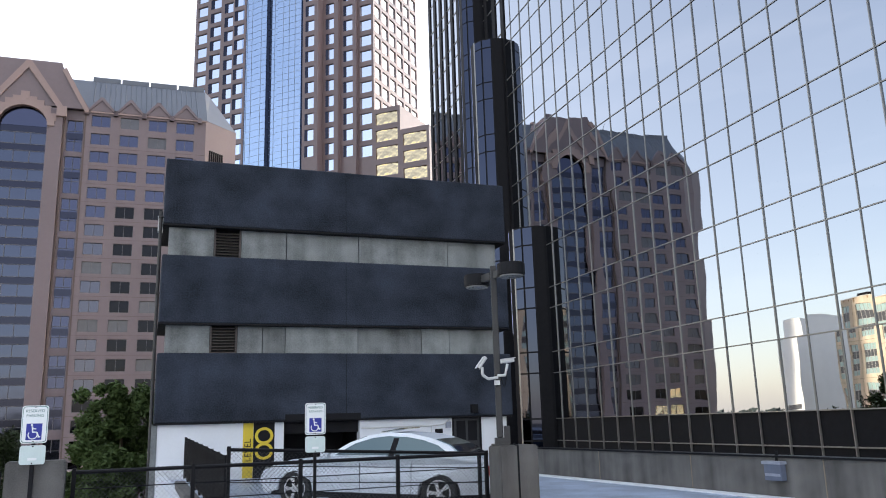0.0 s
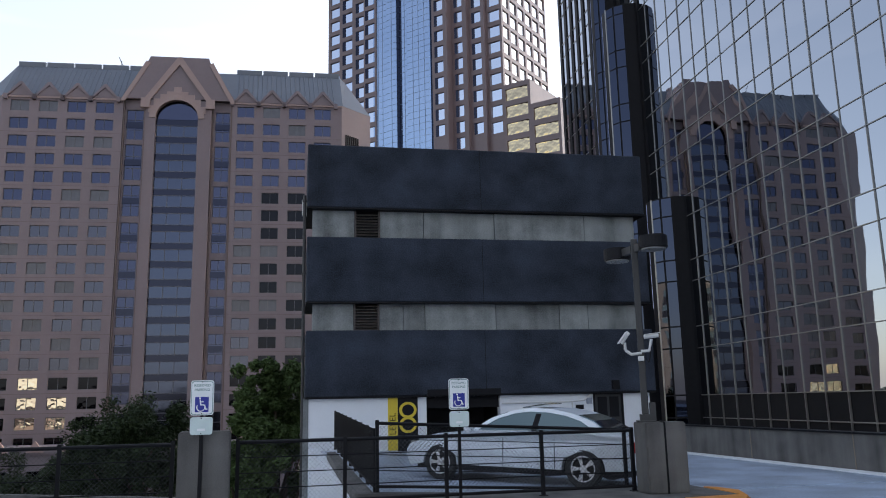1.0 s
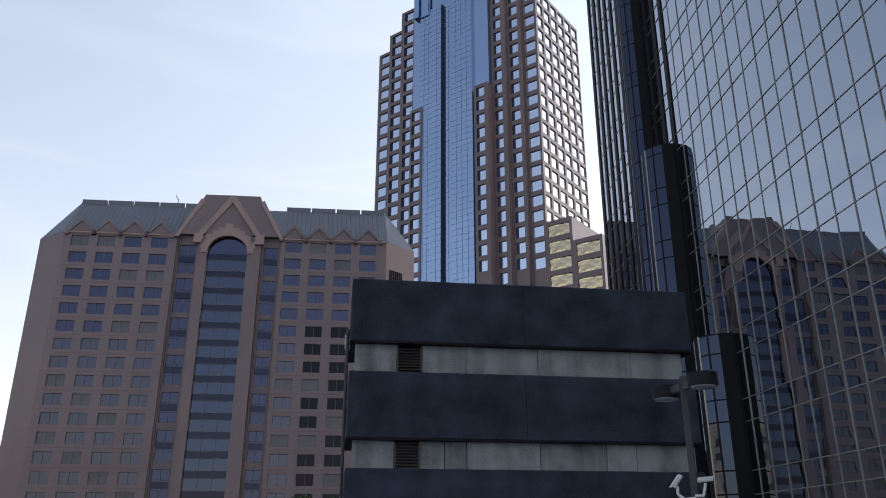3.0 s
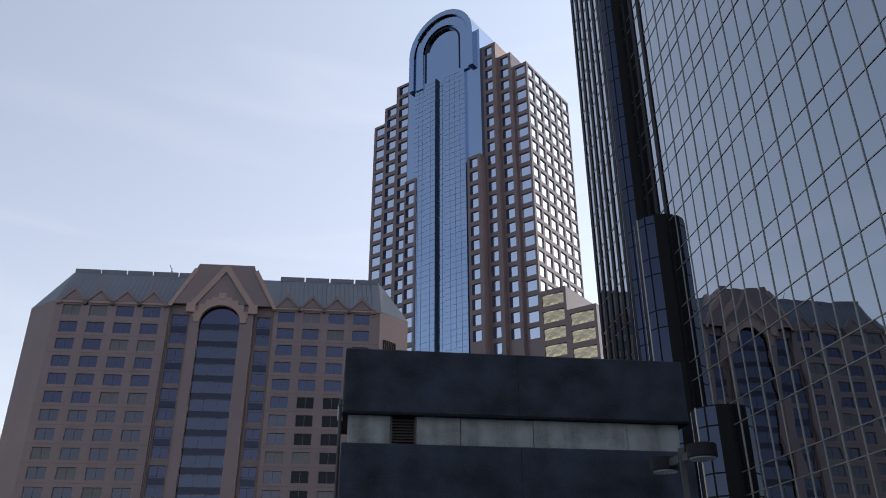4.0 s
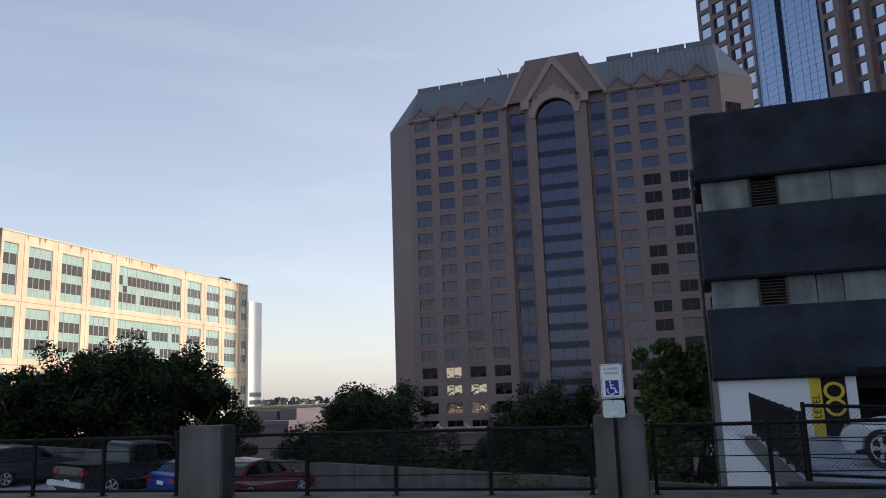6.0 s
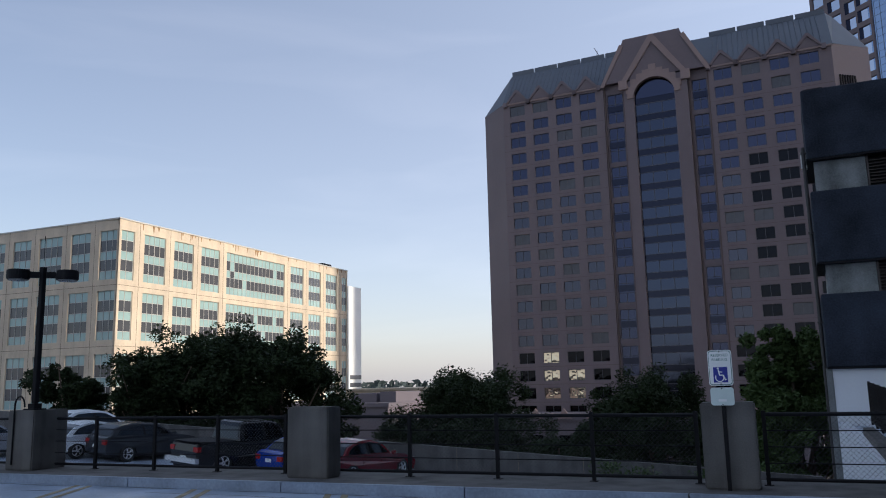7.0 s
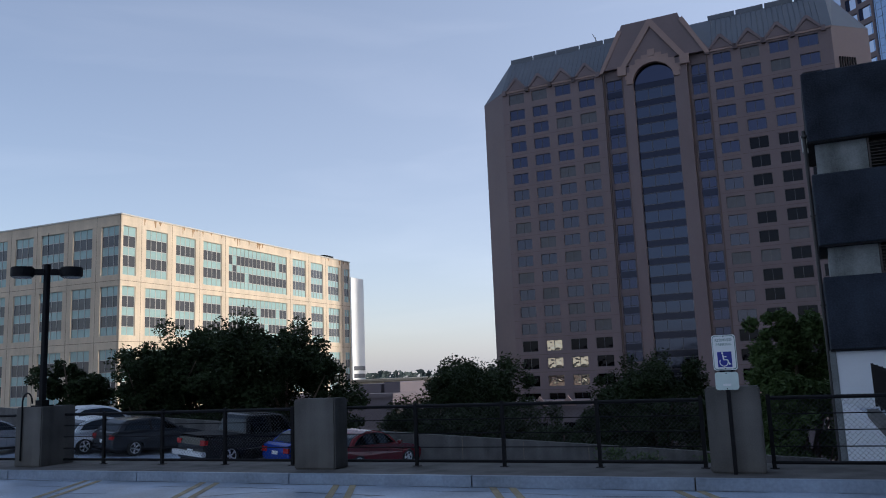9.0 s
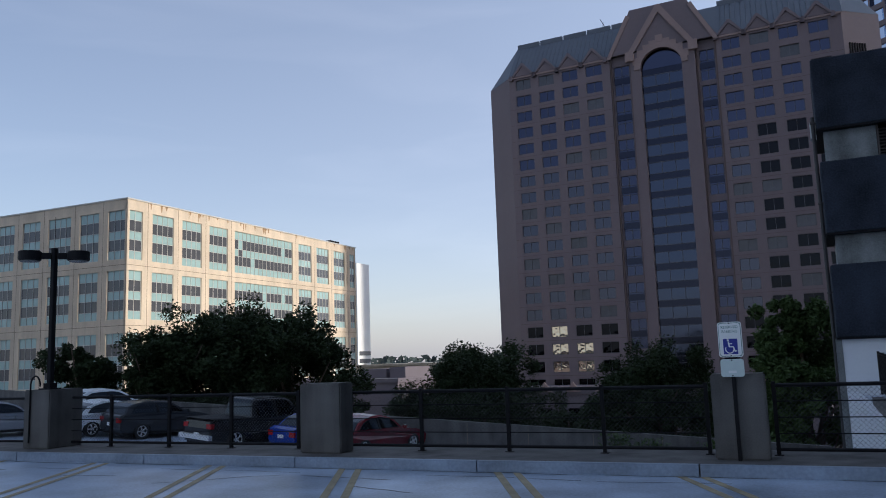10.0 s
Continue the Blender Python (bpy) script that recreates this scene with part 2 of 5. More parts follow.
def tube(bm, p, q, r, seg=8, r2=None):
    p, q = Vector(p), Vector(q)
    m = Matrix.Translation((p + q) / 2) @ (q - p).to_track_quat("Z", "Y").to_matrix().to_4x4()
    bmesh.ops.create_cone(bm, cap_ends=True, segments=seg, radius1=r, radius2=r if r2 is None else r2, depth=(q - p).length, matrix=m)


def mesh_of(name, bm, mat):
    me = bpy.data.meshes.new(name)
    bm.to_mesh(me)
    bm.free()
    for x in (mat if isinstance(mat, (list, tuple)) else (mat,)):
        me.materials.append(x)
    return me


def part(name, bm, mat, parent=None, label=""):
    ob = new(name, mesh_of(name, bm, mat))
    ob.parent = parent
    return tagged(ob, label)


def piece(name, me, parent, m):
    ob = new(name, me)
    ob.parent = parent
    ob.matrix_basis = m
    return ob


def boxes(*bb):
    bm = bmesh.new()
    for b in bb:
        box(bm, *b)
    return bm


def thing(name, m, label, category, group="", kind=""):
    ob = new(name)
    ob.matrix_world = m
    return tagged(ob, label, category, group, kind)


def setting(name, bm, mat, label, category, m=None):
    ob = part(name, bm, mat)
    if m is not None:
        ob.matrix_world = m
    return tagged(ob, label, category, kind="structure")


def at(az, dist, z=0.0, turn=0.0):
    """A place by compass bearing (to the left of +y) and distance from the walk, facing along turn."""
    return pose(-math.sin(radians(az)) * dist, math.cos(radians(az)) * dist, z, 0, 0, turn)



STREET = -12.0
FA = 23.0                                        # the deck's grid, degrees
LINE = pose(0, 0, 0, 0, 0, FA)                   # x runs along the fence, y away from the walk


# ---- ground and near deck ----
setting("ground", boxes((-2500, -2500, STREET - 1, 2500, 2500, STREET)), GROUND, "dark asphalt and earth far below the deck", "ground")
setting("parking_deck", boxes((-70, -30, -0.5, 12.4, 10.71, 0)), DECK, "pale worn coated concrete of the open parking deck", "parking deck", LINE)
setting("driveway", boxes((7.6, 10.73, -0.5, 12.4, 40, 0)), DECK, "pale coated concrete driveway along the glass building", "driveway", LINE)
bm = boxes((-70, 10.73, -0.5, 7.2, 12.35, 0.15))
bmesh.ops.bevel(bm, geom=[e for e in bm.edges if all(abs(v.co.y - 10.73) < 0.01 and v.co.z > 0.05 for v in e.verts)], offset=0.02, segments=2, affect="EDGES")
kerb = setting("kerb", bm, CONCRETE, "weathered concrete ledge and coated kerb under the fence", "kerb", LINE)
for i in range(25):
    part("kerb_face", boxes((-70 + i * 3.0, 10.68, 0.0, -67.02 + i * 3.0, 10.728, 0.154), (-70 + i * 3.0, 10.728, 0.1505, -67.02 + i * 3.0, 10.77, 0.154)), KERB_COAT, kerb)


# ---- facades ----
def facade(parent, m, openings, rows, x0, x1, z0, z1, depth, wall_mat, win, name="wall", pieces="window"):
    """A wall with real openings (piers and spandrels) and a window in each; m places it in the parent. win(w, h) gives the window's mesh."""
    bm = bmesh.new()
    x = x0
    for a, b in openings:
        box(bm, x, 0, z0, a, depth, z1)
        z = z0
        for c, d in rows:
            box(bm, a, 0, z, b, depth, c)
            z = d
        box(bm, a, 0, z, b, depth, z1)
        x = b
    box(bm, x, 0, z0, x1, depth, z1)
    w = part(name, bm, wall_mat, parent)
    w.matrix_basis = m
    for a, b in openings:
        for c, d in rows:
            set_window(pieces, win(b - a, d - c, a, c), parent, m @ Matrix.Translation((a, 0, c)))
    return w


WINDOWS = {}


def set_window(name, meshes, parent, m):
    p = piece(name, meshes[0], parent, m)
    if meshes[1]:
        piece("frame", meshes[1], p, Matrix.Identity(4))
    return p


def plain_window(kind, glass, frame_mat, depth=0.3, bars=1, bar=0.06, cross=0, choose=None):
    """Gives a maker of window meshes (pane, frame); choose(x, z) may pick another glass for an opening."""
    def make(w, h, x=0.0, z=0.0):
        g = choose(x, z) if choose else glass
        key = (kind, g.name, round(w, 2), round(h, 2))
        if key not in WINDOWS:
            fr = None
            if bars:
                bm = bmesh.new()
                for i in range(bars + 2):
                    q = (w - bar) * i / (bars + 1)
                    box(bm, q, depth - 0.06, 0, q + bar, depth - 0.003, h)
                for i in range(cross + 2):
                    q = (h - bar) * i / (cross + 1)
                    box(bm, bar, depth - 0.05, q, w - bar, depth - 0.003, q + bar)
                fr = mesh_of("frame", bm, frame_mat)
            WINDOWS[key] = (mesh_of("window", boxes((0, depth, 0, w, depth + 0.05, h)), g), fr)
        return WINDOWS[key]
    return make


# ---- the hotel ----
def hotel():
    t = thing("hotel", pose(-88.68, 105.57, 0, 0, 0, 18.4) @ Matrix.Diagonal((1.023, 1, 1, 1)), "pink granite hotel with grey metal mansard roof and central gable", "hotel")
    W, EAVE, B = 52.5, 51.2, STREET
    # Glass by place: curtains, plus glint and dark or pale reflections put into tints.
    win = plain_window("hotel", GLASS_WIN, FRAME, 0.25, 1, 0.07, 0, lambda x, z: GLASS_CURTAIN if (int(x * 3.7) * 31 + int((z + 40) * 1.3) * 17) % 11 < 2 and z > 5.5 else GLASS_GLINT if -2.5 < z < 5.5 and 5 < x < 11 and not (x > 9 and z > 3) else GLASS_DARK_REFLECT if z < 5.5 or (x > 39 and z < 35) else GLASS_PALE if z < 31 else GLASS_WIN)
    tall = plain_window("hotel_bay", GLASS_CENTRE, FRAME, 0.25, 2, 0.09)
    bays = [(1.2 + 4.21 * k, 3.97 + 4.21 * k) for k in range(4)]
    rows = [(45.7 - 2.942 * i, 47.55 - 2.942 * i) for i in range(18, -1, -1)]
    rows.append((48.65, 50.5))
    I = Matrix.Identity(4)
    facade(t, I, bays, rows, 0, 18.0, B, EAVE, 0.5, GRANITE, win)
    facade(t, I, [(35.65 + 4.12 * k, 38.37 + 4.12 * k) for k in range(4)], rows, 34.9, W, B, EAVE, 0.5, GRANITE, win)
    # narrow recessed strips beside the centre
    strip_rows = []
    for z0, z1 in ((44.4, 49.5), (37.6, 43.6), (31.6, 36.8), (25.7, 30.6), (19.8, 24.6), (13.9, 18.7), (8.0, 12.8), (2.1, 6.9), (-4.0, 0.8)):
        strip_rows.insert(0, (z0, z1))
    strip = plain_window("strip", GLASS_WIN, FRAME, 0.25, 1, 0.09, 2)
    facade(t, Matrix.Translation((0, 0.4, 0)), [(18.5, 21.1)], strip_rows, 18.0, 21.5, B, EAVE, 0.5, GRANITE, strip, "strip_wall")
    facade(t, Matrix.Translation((0, 0.4, 0)), [(32.2, 34.5)], strip_rows, 31.7, 34.9, B, EAVE, 0.5, GRANITE, strip, "strip_wall")
    for x0, x1 in ((18.5, 21.1), (32.2, 34.5)):
        for z0, z1 in strip_rows:
            part("spandrel", boxes((x0, 0.5, (z0 + z1) / 2 - 0.5, x1, 0.64, (z0 + z1) / 2 + 0.5)), SPANDREL, t)
        # Dark strips paint the shade along the recess edges.
        for x in (x0 - 0.42, x1 + 0.2):
            part("recess_shade_strip", boxes((x, -0.01, B, x + 0.2, 0.395, EAVE - 0.3)), SEAL_AND_SHADE, t)
    # centre bay: glass with dark spandrels between two piers
    part("pier", boxes((21.5, -0.5, B, 23.1, 0.9, 51.0)), GRANITE, t)
    part("pier", boxes((29.6, -0.5, B, 31.7, 0.9, 51.0)), GRANITE, t)
    for i in range(20):
        z = 44.95 - 2.95 * i
        set_window("bay_glazing", tall(6.5, 1.95), t, Matrix.Translation((23.1, 0.0, z)))
        if i < 19:
            part("spandrel", boxes((23.1, 0.22, z - 1.0, 29.6, 0.5, z)), SPANDREL, t)
    part("spandrel", boxes((23.1, 0.22, 46.9, 29.6, 0.5, 47.9)), SPANDREL, t)
    # arched head window
    bm = bmesh.new()
    arc = [(26.35 + 3.27 * math.cos(a), 47.95 + 3.1 * math.sin(a)) for a in [math.pi * i / 20 for i in range(21)]]
    profile(bm, arc, 0.25, 0.35)
    part("arched_window", bm, GLASS_WIN, t, "arched window with dark glass")
    bm = bmesh.new()
    for i in range(20):
        (xa, za), (xb, zb) = arc[i], arc[i + 1]
        out = 1.0
        pa, pb = Vector((xa - 26.35, za - 47.95)), Vector((xb - 26.35, zb - 47.95))
        qa, qb = pa * (1 + out / pa.length), pb * (1 + out / pb.length)
        profile(bm, [(26.35 + pb.x, 47.95 + pb.y), (26.35 + pa.x, 47.95 + pa.y), (26.35 + qa.x, 47.95 + qa.y), (26.35 + qb.x, 47.95 + qb.y)][::-1], -0.7, 0.25)
    part("arch_trim", bm, GRANITE_PALE, t, "pale granite arch surround")
    # stepped voussoir blocks above the arch
    bm = bmesh.new()
    for x, z, w, h in ((21.9, 48.8, 1.2, 1.2), (22.7, 50.2, 1.2, 1.0), (23.7, 51.2, 1.3, 0.8), (24.7, 51.7, 1.2, 0.8), (25.75, 52.1, 1.2, 1.2), (26.8, 51.7, 1.2, 0.8), (27.7, 51.2, 1.3, 0.8), (28.8, 50.2, 1.2, 1.0), (29.6, 48.8, 1.2, 1.2)):
        box(bm, x, -0.62, z, x + w, 0.2, z + h)
    part("stepped_trim", bm, GRANITE_PALE, t)
    # gable wall with an arched hole left by building it in two halves and a crown
    bm = bmesh.new()
    pts = [(17.9, 51.2), (21.5, 51.2)] + [(21.5, 51.3), (31.7, 51.3)] + [(31.7, 51.2), (35.4, 51.2), (31.2, 57.9), (31.0, 58.6), (21.9, 58.6), (21.6, 57.9)]
    profile(bm, pts, -0.45, 5.0)
    for s in (-1, 1):                            # the wall between arch and piers
        half = [(26.35 + s * 3.4, 47.95), (26.35 + s * 3.4, 51.3), (26.35, 51.3)] + [(26.35 + s * 3.27 * math.sin(a), 47.95 + 3.1 * math.cos(a)) for a in [math.pi / 2 * i / 10 for i in range(11)]]
        profile(bm, half if s > 0 else half[::-1], -0.4, 0.6)
    part("gable", bm, GRANITE, t)
    bm = bmesh.new()
    for s in (-1, 1):
        a = [(26.5 + s * 5.4, 50.9), (26.5 + s * 4.4, 50.9), (26.5, 57.2), (26.5, 58.5), (26.5 + s * 0.3, 58.5)]
        profile(bm, a if s < 0 else a[::-1], -0.75, -0.45)
        b = [(26.5 + s * 8.9, 50.7), (26.5 + s * 8.2, 50.7), (26.5 + s * 4.6, 57.4), (26.5 + s * 5.2, 57.8)]
        profile(bm, b if s < 0 else b[::-1], -0.6, -0.45)
        box(bm, 26.5 + s * 5.0 - 0.7, -0.95, 49.6, 26.5 + s * 5.0 + 0.7, -0.45, 51.2)
    part("gable_trim", bm, GRANITE_PALE, t, "pale granite gable bands")
    # zigzag dormer gables on the eave
    for x in (2.6, 6.8, 11.0, 15.2, 37.0, 41.15, 45.25, 49.4):
        bm = bmesh.new()
        profile(bm, [(x - 2.05, 51.2), (x - 1.68, 51.2), (x, 53.0), (x + 1.68, 51.2), (x + 2.05, 51.2), (x + 0.2, 53.5), (x - 0.2, 53.5)], -0.3, 0.4)
        profile(bm, [(x - 1.66, 51.22), (x + 1.66, 51.22), (x, 52.98)], -0.12, 1.6)
        part("dormer", bm, GRANITE, t)
        for dx in (-2.1, 2.1):
            part("corbel", boxes((x + dx - 0.3, -0.5, 50.5, x + dx + 0.3, 0.0, 51.35)), GRANITE, t)
    # body with chamfered corners
    D = 20
    bm = bmesh.new()
    prism(bm, [(0.02, 1.0), (W - 0.02, 1.0), (W + 4.6, 4.9), (W + 4.6, D), (-5.4, D), (-5.4, 4.95)], B, EAVE - 0.05)
    part("body", bm, GRANITE, t)
    for pts in ([(0, 0), (0.02, 1.0), (-4.6, 4.92), (-5.5, 4.92), (-5.5, 4.65)], [(W, 0), (W + 4.95, 4.65), (W + 4.95, 4.92), (W + 4.6, 4.92), (W - 0.02, 1.0)]):
        bm = bmesh.new()
        prism(bm, pts, B, EAVE)
        part("corner_wall", bm, GRANITE, t)
    for i in range(20):
        z = 45.15 - 2.942 * i
        for x0, x1 in ((0.0, 18.0), (34.9, W)):
            part("stone_joint", boxes((x0, -0.012, z, x1, -0.002, z + 0.05)), SEAL_AND_SHADE, t)
    part("string_course", boxes((-0.1, -0.18, 50.85, 17.9, -0.002, 51.15)), GRANITE_PALE, t)
    part("string_course", boxes((35.4, -0.18, 50.85, W + 0.1, -0.002, 51.15)), GRANITE_PALE, t)
    # mansard roof
    bm = bmesh.new()
    lo = [(-0.2, 0.1), (W + 0.2, 0.1), (W + 5.0, 4.7), (W + 5.0, D), (-5.55, D), (-5.55, 4.7)]
    hi = [(0.3, 4.2), (W - 0.3, 4.2), (W + 0.6, 6.2), (W + 0.6, D - 4), (-0.6, D - 4), (-0.6, 6.2)]
    a = [bm.verts.new((x, y, EAVE)) for x, y in lo]
    b = [bm.verts.new((x, y, 58.0)) for x, y in hi]
    for i in range(6):
        bm.faces.new((a[i], a[(i + 1) % 6], b[(i + 1) % 6], b[i]))
    bm.faces.new(b)
    bm.faces.new(a[::-1])
    part("roof", bm, ROOF, t, "grey standing-seam metal mansard")
    for i in range(66):
        x = 0.6 + i * 0.78
        xt = 1.2 + (x - 0.6) * (W - 2.4) / (W - 1.2)
        if not 18 < x < 35.4:
            bm = bmesh.new()
            tube(bm, (x, 0.06, EAVE + 0.05), (xt, 4.16, 58.0), 0.07, 4)
            part("roof_seam", bm, ROOF, t)
    for i in range(12):
        x0 = 0.3 + i * (W - 0.6) / 12
        if not 19 < x0 < 31:
            part("ridge_parapet", boxes((x0 + 0.12, 4.1, 57.9, x0 + (W - 0.6) / 12 - 0.12, 4.6, 58.75)), ROOF, t)
    bm = bmesh.new()
    tube(bm, (16.6, 4.3, 58.6), (15.8, 4.3, 60.3), 0.06, 5)
    tube(bm, (16.2, 4.3, 58.6), (16.3, 4.3, 59.6), 0.05, 5)
    part("antenna", bm, FRAME, t)
    # louvres on the corner, podium
    bm = bmesh.new()
    for i in range(7):
        box(bm, 0.25 + i * 0.45, -0.12, 43.4, 0.45 + i * 0.45, 0.05, 46.3)
    lv = part("louvre", bm, BLACK, t)
    lv.matrix_basis = pose(W + 0.5, 0.4, 0, 0, 0, 43)
    bm = boxes((-12, -14, B, W - 6, -1.5, -4.2), (-12, -14.3, -4.2, W - 6, -1.4, -3.4))
    part("podium", bm, PODIUM, t)
    for i in range(12):
        x = -4 + i * 4.3
        bm = bmesh.new()
        profile(bm, [(x - 1.1, -3.9), (x + 1.1, -3.9), (x, -2.4)], -14.5, -14.3)
        part("podium_gable", bm, GRANITE_PALE, t)
        part("podium_window", boxes((x - 0.9, -14.1, -9.5, x + 0.9, -13.98, -6.3)), GLASS_DARK_REFLECT, t)
    return t


# ---- the tall tower ----
def tower():
    t = thing("office_tower", pose(-66.9, 201.0, 1.9, 0, 0, -23.8), "tall red granite tower with blue glass centre and arched crown", "tower")
    B, P = STREET, 4.2
    win = plain_window("tower", GLASS_BLUE, TOWER_STONE, 0.35, 0, 0.05)

    def along(x):
        """Widths of the stepped bays on each side of the glass."""
        return -2.4 + (x + 2.4) * 1.075 if x < 13.71 else 14.91 + (x - 13.7) * 0.978 if x < 41.01 else 41.6 + (x - 41.0) * 0.957

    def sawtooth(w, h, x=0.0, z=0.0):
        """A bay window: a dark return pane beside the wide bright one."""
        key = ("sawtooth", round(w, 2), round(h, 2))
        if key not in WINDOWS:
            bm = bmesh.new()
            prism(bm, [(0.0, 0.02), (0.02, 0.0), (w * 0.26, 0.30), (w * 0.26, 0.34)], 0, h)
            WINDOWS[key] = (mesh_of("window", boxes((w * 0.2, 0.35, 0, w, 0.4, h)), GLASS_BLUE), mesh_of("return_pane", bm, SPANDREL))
        return WINDOWS[key]

    def column(x0, x1, wx0, wx1, y, top, low=60.0):
        x0, x1, wx0, wx1 = along(x0 + 0.001), along(x1 - 0.001), along(wx0), along(wx1)
        rows, z = [], top - 0.9
        while z - 2.95 > low:
            rows.insert(0, (z - 2.95, z))
            z -= P
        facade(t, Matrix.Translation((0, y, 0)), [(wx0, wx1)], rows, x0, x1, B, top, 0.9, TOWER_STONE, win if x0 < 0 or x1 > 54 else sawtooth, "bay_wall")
        part("bay", boxes((x0, y + 0.9, B, min(x1, 54.15), 29, top - 0.02)), TOWER_STONE, t)

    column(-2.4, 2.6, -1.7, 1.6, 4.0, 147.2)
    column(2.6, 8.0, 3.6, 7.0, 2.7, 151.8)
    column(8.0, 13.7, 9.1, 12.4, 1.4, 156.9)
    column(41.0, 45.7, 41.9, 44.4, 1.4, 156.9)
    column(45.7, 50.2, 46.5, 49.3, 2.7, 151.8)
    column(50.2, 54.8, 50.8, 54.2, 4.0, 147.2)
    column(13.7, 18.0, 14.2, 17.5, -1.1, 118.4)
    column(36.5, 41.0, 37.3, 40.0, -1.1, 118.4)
    # right flank: six windows a floor
    rows, z = [], 146.3
    while z - 3.1 > 62:
        rows.insert(0, (z - 3.1, z))
        z -= P
    facade(t, pose(54.8, 4.0, 0, 0, 0, 90), [(0.6 + 4.2 * i, 3.9 + 4.2 * i) for i in range(6)], rows, 0, 25.3, B, 147.2, 0.6, TOWER_STONE, plain_window("flank", GLASS_FLANK, TOWER_STONE, 0.3, 0), "flank_wall")
    # blue glass centre with arched crown
    bm = boxes((14.9, 0, B, 41.6, 29, 163.2))
    part("glass_shaft", bm, GLASS_PANEL, t, "blue mirrored glass shaft")
    bm = bmesh.new()
    for i in range(52):
        z = 62 + i * 1.72
        for x0, x1, y in ((18.0, 22.7, -0.8), (22.7, 26.0, -1.1), (26.27, 29.18, 0.0), (29.2, 36.5, -0.8)):
            box(bm, x0 + 0.02, y - 0.05, z, x1 - 0.02, y - 0.004, z + 0.05)
    for x, y in ((19.6, -0.8), (21.1, -0.8), (24.3, -1.1), (27.8, 0.0), (31.0, -0.8), (32.8, -0.8), (34.6, -0.8)):
        box(bm, x, y - 0.06, B, x + 0.1, y - 0.003, 150)
    part("shaft_mullion", bm, SHAFT_LINE, t)

    def arch(r, y0, y1, foot, mat, name, hole=None):
        bm = bmesh.new()
        n = 28
        outer = [(27.95 + r * math.cos(math.pi * i / n), 163.0 + r * 1.06 * math.sin(math.pi * i / n)) for i in range(n + 1)]
        if hole is None:
            profile(bm, [(27.95 - r, foot), (27.95 + r, foot)] + outer, y0, y1)
        else:
            inner = [(27.95 + hole * math.cos(math.pi * i / n), 163.0 + hole * 1.06 * math.sin(math.pi * i / n)) for i in range(n + 1)]
            for i in range(n):
                profile(bm, [inner[i + 1], inner[i], outer[i], outer[i + 1]][::-1], y0, y1)
            for s in (-1, 1):
                a, b = sorted((27.95 + s * r, 27.95 + s * hole))
                box(bm, a, y0, foot, b, y1, 163.0)
        part(name, bm, mat, t)

    arch(12.0, 0.6, 26, 150.0, GLASS_PANEL, "crown")
    arch(12.0, -1.4, 0.6, 150.0, GLASS_PANEL, "crown_ring", 10.3)
    arch(9.9, -0.6, 0.7, 150.0, GLASS_PANEL, "crown_ring", 7.1)
    arch(6.7, -0.2, 0.65, 152.0, SPANDREL, "crown_recess", 6.2)
    part("fin", boxes((22.7, -1.1, B, 26.0, 0, 151.0)), GLASS_PANEL, t)
    part("slot", boxes((26.02, -0.9, B, 26.26, -0.08, 151.0)), SPANDREL, t)
    part("fin", boxes((18.0, -0.8, B, 22.7, 0, 149.0)), GLASS_PANEL, t)
    part("fin", boxes((29.2, -0.8, B, 36.5, 0, 150.4)), GLASS_PANEL, t)
    # lower stepped wing on the flank
    gold = plain_window("wing", GLASS_GOLD_GLINT, TOWER_STONE, 0.3, 0, 0.05)
    for x0, x1, top in ((54.8, 62.2, 75.0), (62.2, 69.8, 68.6)):
        rows = [(top - 4.2 - 4.35 * i, top - 1.2 - 4.35 * i) for i in range(8)][::-1]
        facade(t, Matrix.Translation((0, 3.4, 0)), [(x0 + 0.7, x1 - 0.7)], rows, x0, x1, B, top, 0.6, TOWER_STONE, gold, "wing_wall", "wing_window")
        part("wing", boxes((x0, 4.0, B, x1, 24, top - 0.02)), TOWER_STONE, t)
    return t


